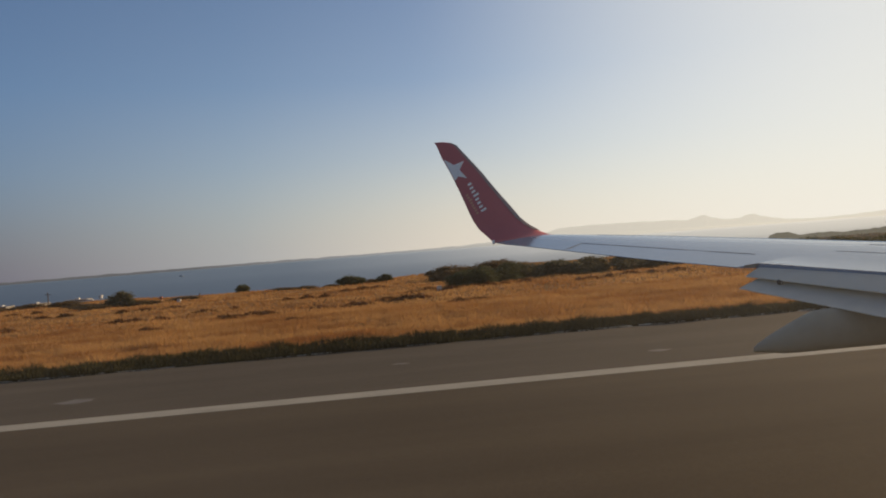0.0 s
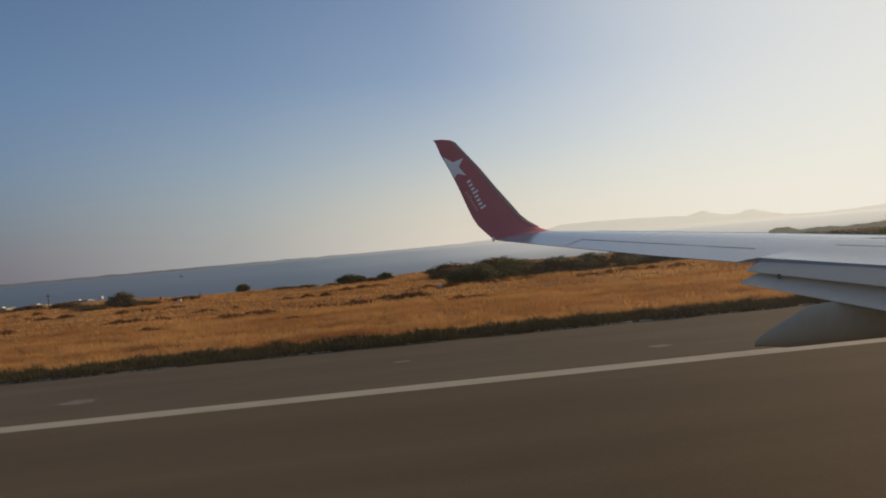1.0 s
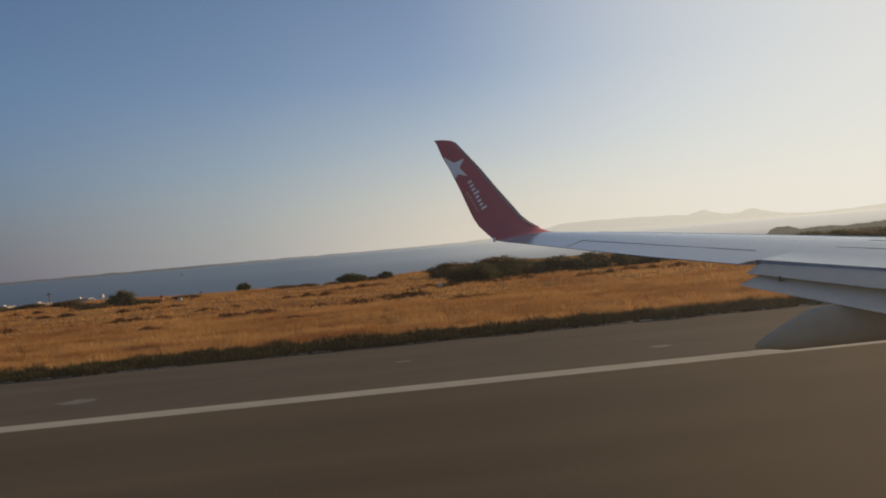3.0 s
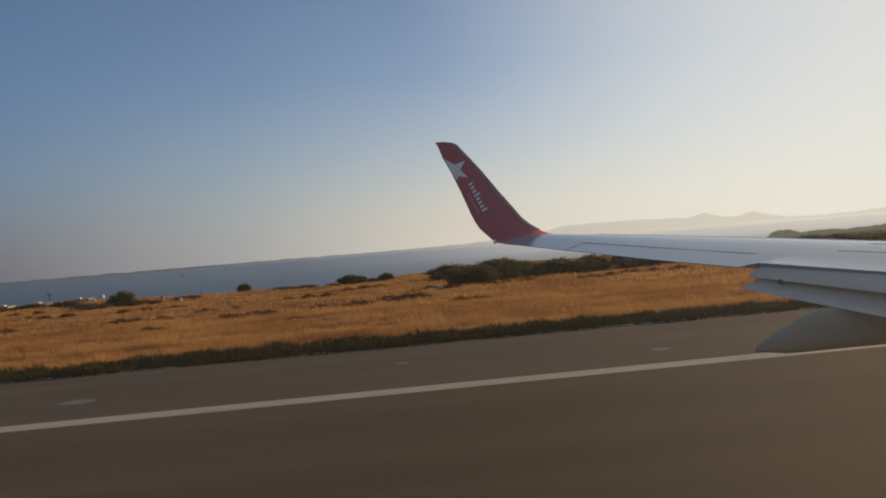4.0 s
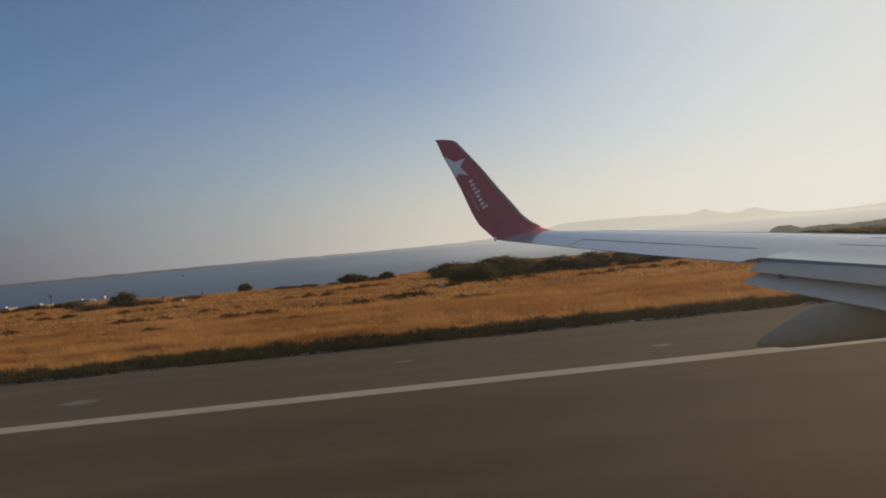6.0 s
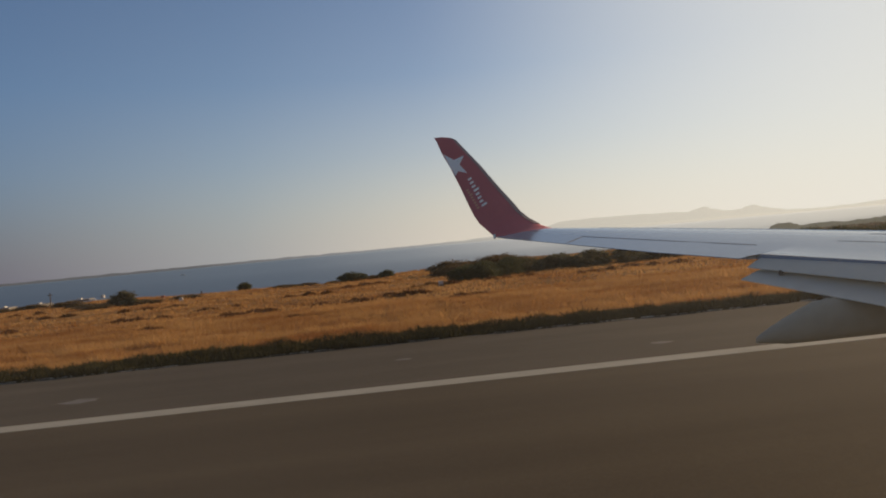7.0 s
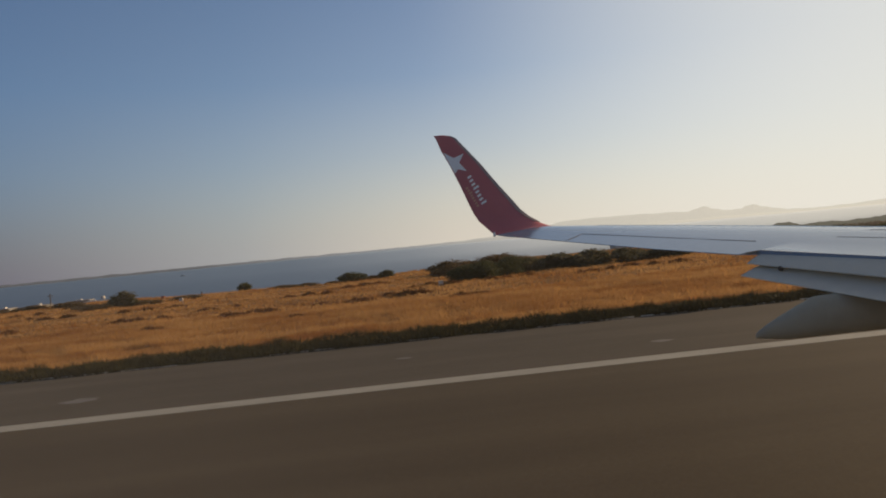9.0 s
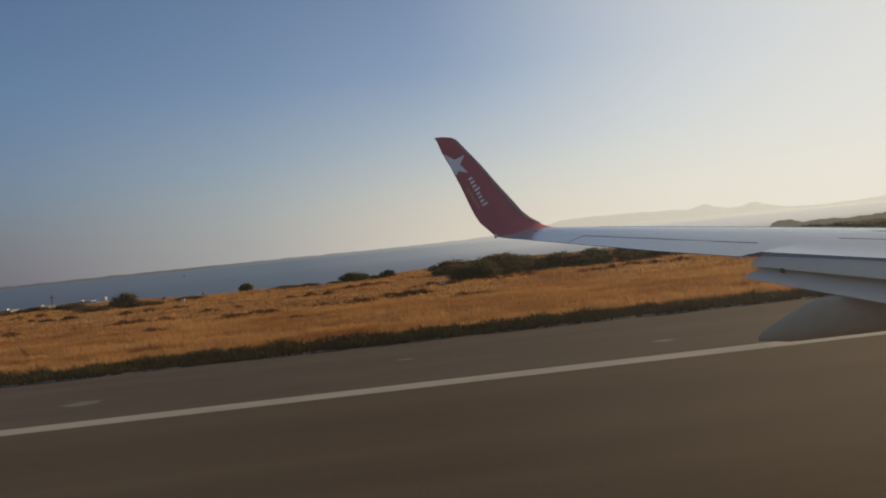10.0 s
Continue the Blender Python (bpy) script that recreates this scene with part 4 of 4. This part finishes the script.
def kiosk(x, y, turn):
    """A small concrete lookout: waisted walls, a deep opening and an overhanging slab roof."""
    ob = thing("lookout_kiosk", pose(x, y, land(x, y) + 0.3, 0, 0, turn) @ Matrix.Scale(1.25, 4), "pale concrete lookout hut with flat overhanging roof", "hut")
    part("base", box(-0.9, -0.8, -1.2, 0.9, 0.8, 0.35, bevel=0.03), CONCRETE, ob)
    for px in (-0.55, 0.05, 0.62):
        part("pillar", box(px - 0.16, -0.6, 0.35, px + 0.16, 0.6, 1.75, bevel=0.02), CONCRETE, ob)
    # the opening's shade is put into the inner wall's dark colour
    part("back_wall", box(-0.5, 0.3, 0.35, 0.5, 0.45, 1.75), DARK_WALL, ob, "inner wall darkened to look shaded")
    part("roof_slab", box(-1.1, -1.0, 1.75, 1.15, 1.0, 2.4, bevel=0.04), CONCRETE, ob, "thick overhanging roof slab")
    part("roof_wing", box(-2.1, -0.6, 1.78, -1.12, 0.6, 2.15, bevel=0.03), DARK_WALL, ob, "dark side canopy")
    part("door_panel", box(0.92, -0.7, -1.2, 1.8, 0.2, 0.75), DARK_WALL, ob)
    return ob


kiosk(42.6, 135, 12)


def utility_pole(x, y, tall, lean=0.0):
    ob = thing("utility_pole", pose(x, y, land(x, y) - 0.1, 0, lean, 0), "thin weathered utility pole", "pole", "utility poles")
    part("shaft", tube([(0, 0, 0), (0, 0, tall)], [0.14, 0.09], 8), POLE_WOOD, ob)
    part("crossarm", box(-0.5, -0.05, tall - 0.5, 0.5, 0.05, tall - 0.38), POLE_WOOD, ob)
    return ob


for x, y, t, l in [(-64.6, 150, 8.6, 0), (-27.0, 112, 1.2, 0), (99, 125, 3.6, -2), (-160, 100, 5, 0), (-187, 98, 5, 1), (-52, 98, 5, 0)]:
    utility_pole(x, y, t, l)


def long_shed(x, y):
    """A low flat-roofed service building."""
    ob = thing("service_building", pose(x, y, land(x, y) - 0.1, 0, 0, -8), "long low dark building with its sunlit end painted pale", "building")
    part("wall", box(-6.2, -3, 0, 4.2, 3, 3.1), DARK_WALL, ob, "dark plastered walls")
    # sunlight on the end is put into the colour of a paler bay
    part("end_wall", box(4.21, -3.1, 0, 6.2, 3.1, 3.2), CONCRETE, ob, "end bay in a pale sunlit colour")
    part("parapet", box(-6.3, -3.1, 3.1, 4.2, 3.1, 3.35), DARK_WALL, ob)
    part("roof_vent", box(-2.6, -0.5, 3.35, -1.9, 0.3, 4.0), DARK_WALL, ob)
    for k in range(5):
        part("window", box(-5.6 + 1.9 * k, -3.04, 1.3, -4.5 + 1.9 * k, -2.98, 2.3), DARK_GLASS, ob)
    return ob


long_shed(204, 112)


def house(x, y, w, d, h, roof, turn, label):
    ob = thing("house", pose(x, y, land(x, y) - 0.2, 0, 0, turn), label, "house", "houses by the coast")
    part("wall", box(-w / 2, -d / 2, 0, w / 2, d / 2, h), DULL_PLASTER, ob)
    if roof == "red":
        rings = [[Vector((px, -d / 2 - 0.3, h)), Vector((px, 0, h + 1.3)), Vector((px, d / 2 + 0.3, h))] for px in (-w / 2 - 0.3, w / 2 + 0.3)]
        part("roof", loft(rings), ROOF_RED, ob, "red tiled pitched roof")
    else:
        part("roof", box(-w / 2 - 0.15, -d / 2 - 0.15, h, w / 2 + 0.15, d / 2 + 0.15, h + 0.16), DULL_PLASTER, ob, "flat roof with parapet")
        part("stair_hut", box(-w * 0.12, -d * 0.3, h + 0.16, w * 0.1, 0, h + 0.42, bevel=0.02), WHITEWASH, ob, "small white roof hut")
    for k in range(max(2, int(w / 3))):
        px = -w / 2 + (k + 0.5) * w / max(2, int(w / 3))
        half = min(0.5, w / max(2, int(w / 3)) * 0.3)
        for low in range(1, max(2, int(h)), 3):
            part("window", box(px - half, -d / 2 - 0.03, low, px + half, -d / 2 + 0.02, min(low + 1.2, h - 0.2)), DARK_GLASS, ob)
    return ob


def roof_tank(x, y, z):
    """A white water tank on short feet."""
    ob = thing("water_tank", pose(x, y, z), "small white water tank on a flat roof", "tank")
    part("body", tube([(0, 0, 0.1), (0, 0, 0.16), (0, 0, 0.62), (0, 0, 0.70)], [0.34, 0.38, 0.38, 0.30], 16), WHITEWASH, ob)
    for dx, dy in ((-0.2, -0.2), (0.2, -0.2), (-0.2, 0.2), (0.2, 0.2)):
        part("foot", box(dx - 0.04, dy - 0.04, 0.0, dx + 0.04, dy + 0.04, 0.12), BARE_METAL, ob)
    return ob


roof_tank(-51.0, 139.6, -0.65)
for i, (x, y, w, d, top, roof) in enumerate([(-66.3, 150, 2.0, 3, -1.0, "flat"), (-72.8, 150, 2.2, 3, -1.05, "flat"), (-53.0, 140, 5.4, 4, -1.0, "flat"), (-69.4, 156, 3, 4, -1.4, "flat"), (-61.0, 155, 4, 4, -1.0, "flat"),
                                             (-296, 140, 6, 6, 2, "flat"), (-276, 150, 9, 6, -1, "flat"), (-268, 135, 5, 5, -1, "flat"), (-246, 150, 5, 5, 0, "flat"), (-224, 160, 12, 7, 0, "flat"), (-210, 150, 6, 6, -1, "flat"),
                                             (-186, 155, 10, 7, -1, "flat"), (-168, 150, 8, 6, 0, "flat"), (-150, 140, 10, 6, -1, "flat"), (-94, 132, 12, 7, -1, "flat"), (172, 275, 10, 7, 0, "red"), (184, 280, 12, 8, 0, "red"), (196, 272, 6, 5, 0, "flat")]):
    house(x, y, w, d, top - land(x, y) + 0.2 if roof == "flat" else 3.2, roof, (i * 17) % 40 - 20, "small whitewashed coastal house with red roof" if roof == "red" else "dull pale flat-roofed coastal house with a small white roof hut")


# pale paint scraps on the shoulder
for i, (x, y, w) in enumerate([(0.3, 25.2, 0.22), (-9.6, 23.6, 0.5), (8.4, 23.1, 0.3), (16.5, 25.4, 0.4)]):
    g = random.Random(i)
    pts = [(x + (0.5 + 0.5 * g.random()) * w * 1.5 * math.cos(a), y + (0.5 + 0.5 * g.random()) * w * math.sin(a)) for a in (k * math.pi / 5 for k in range(10))]
    structure("trim_paint_scrap", slab(pts, 0.0155, 0.0195), SCRAP_PAINT, "worn pale paint scrap on the shoulder", "marking")


def marker_box(x, y, mat, label):
    """A small box-shaped field marker on two short feet."""
    ob = thing("field_marker", pose(x, y, land(x, y)), label, "marker", "markers in the grass")
    part("body", box(-0.2, -0.15, 0.2, 0.2, 0.15, 0.48, bevel=0.02), mat, ob)
    for dx in (-0.13, 0.13):
        part("foot", box(dx - 0.04, -0.04, -0.05, dx + 0.04, 0.04, 0.22), BARE_METAL, ob)
    return ob


marker_box(4.5, 63.6, CONCRETE, "small pale marker box in the dry grass")
marker_box(-22.5, 84.0, CONCRETE, "small pale marker box in the dry grass")
marker_box(-27.6, 95.0, ROOF_RED, "small red marker box in the dry grass")


def motor_boat(x, y):
    """A small white boat far out on the water."""
    ob = thing("boat", pose(x, y, -12.0, 0, 0, 15), "small white boat far out on the sea", "boat")
    hull = loft([[Vector((px, -w, 0.9)), Vector((px, w, 0.9)), Vector((px, w * 0.5, -0.3)), Vector((px, -w * 0.5, -0.3))] for px, w in ((-4, 1.1), (0, 1.4), (2.5, 1.0), (4.2, 0.1))])
    part("hull", hull, WHITEWASH, ob)
    part("cabin", box(-2.2, -0.9, 0.9, 0.8, 0.9, 2.4, bevel=0.1), WHITEWASH, ob)
    return ob


motor_boat(-360, 1370)
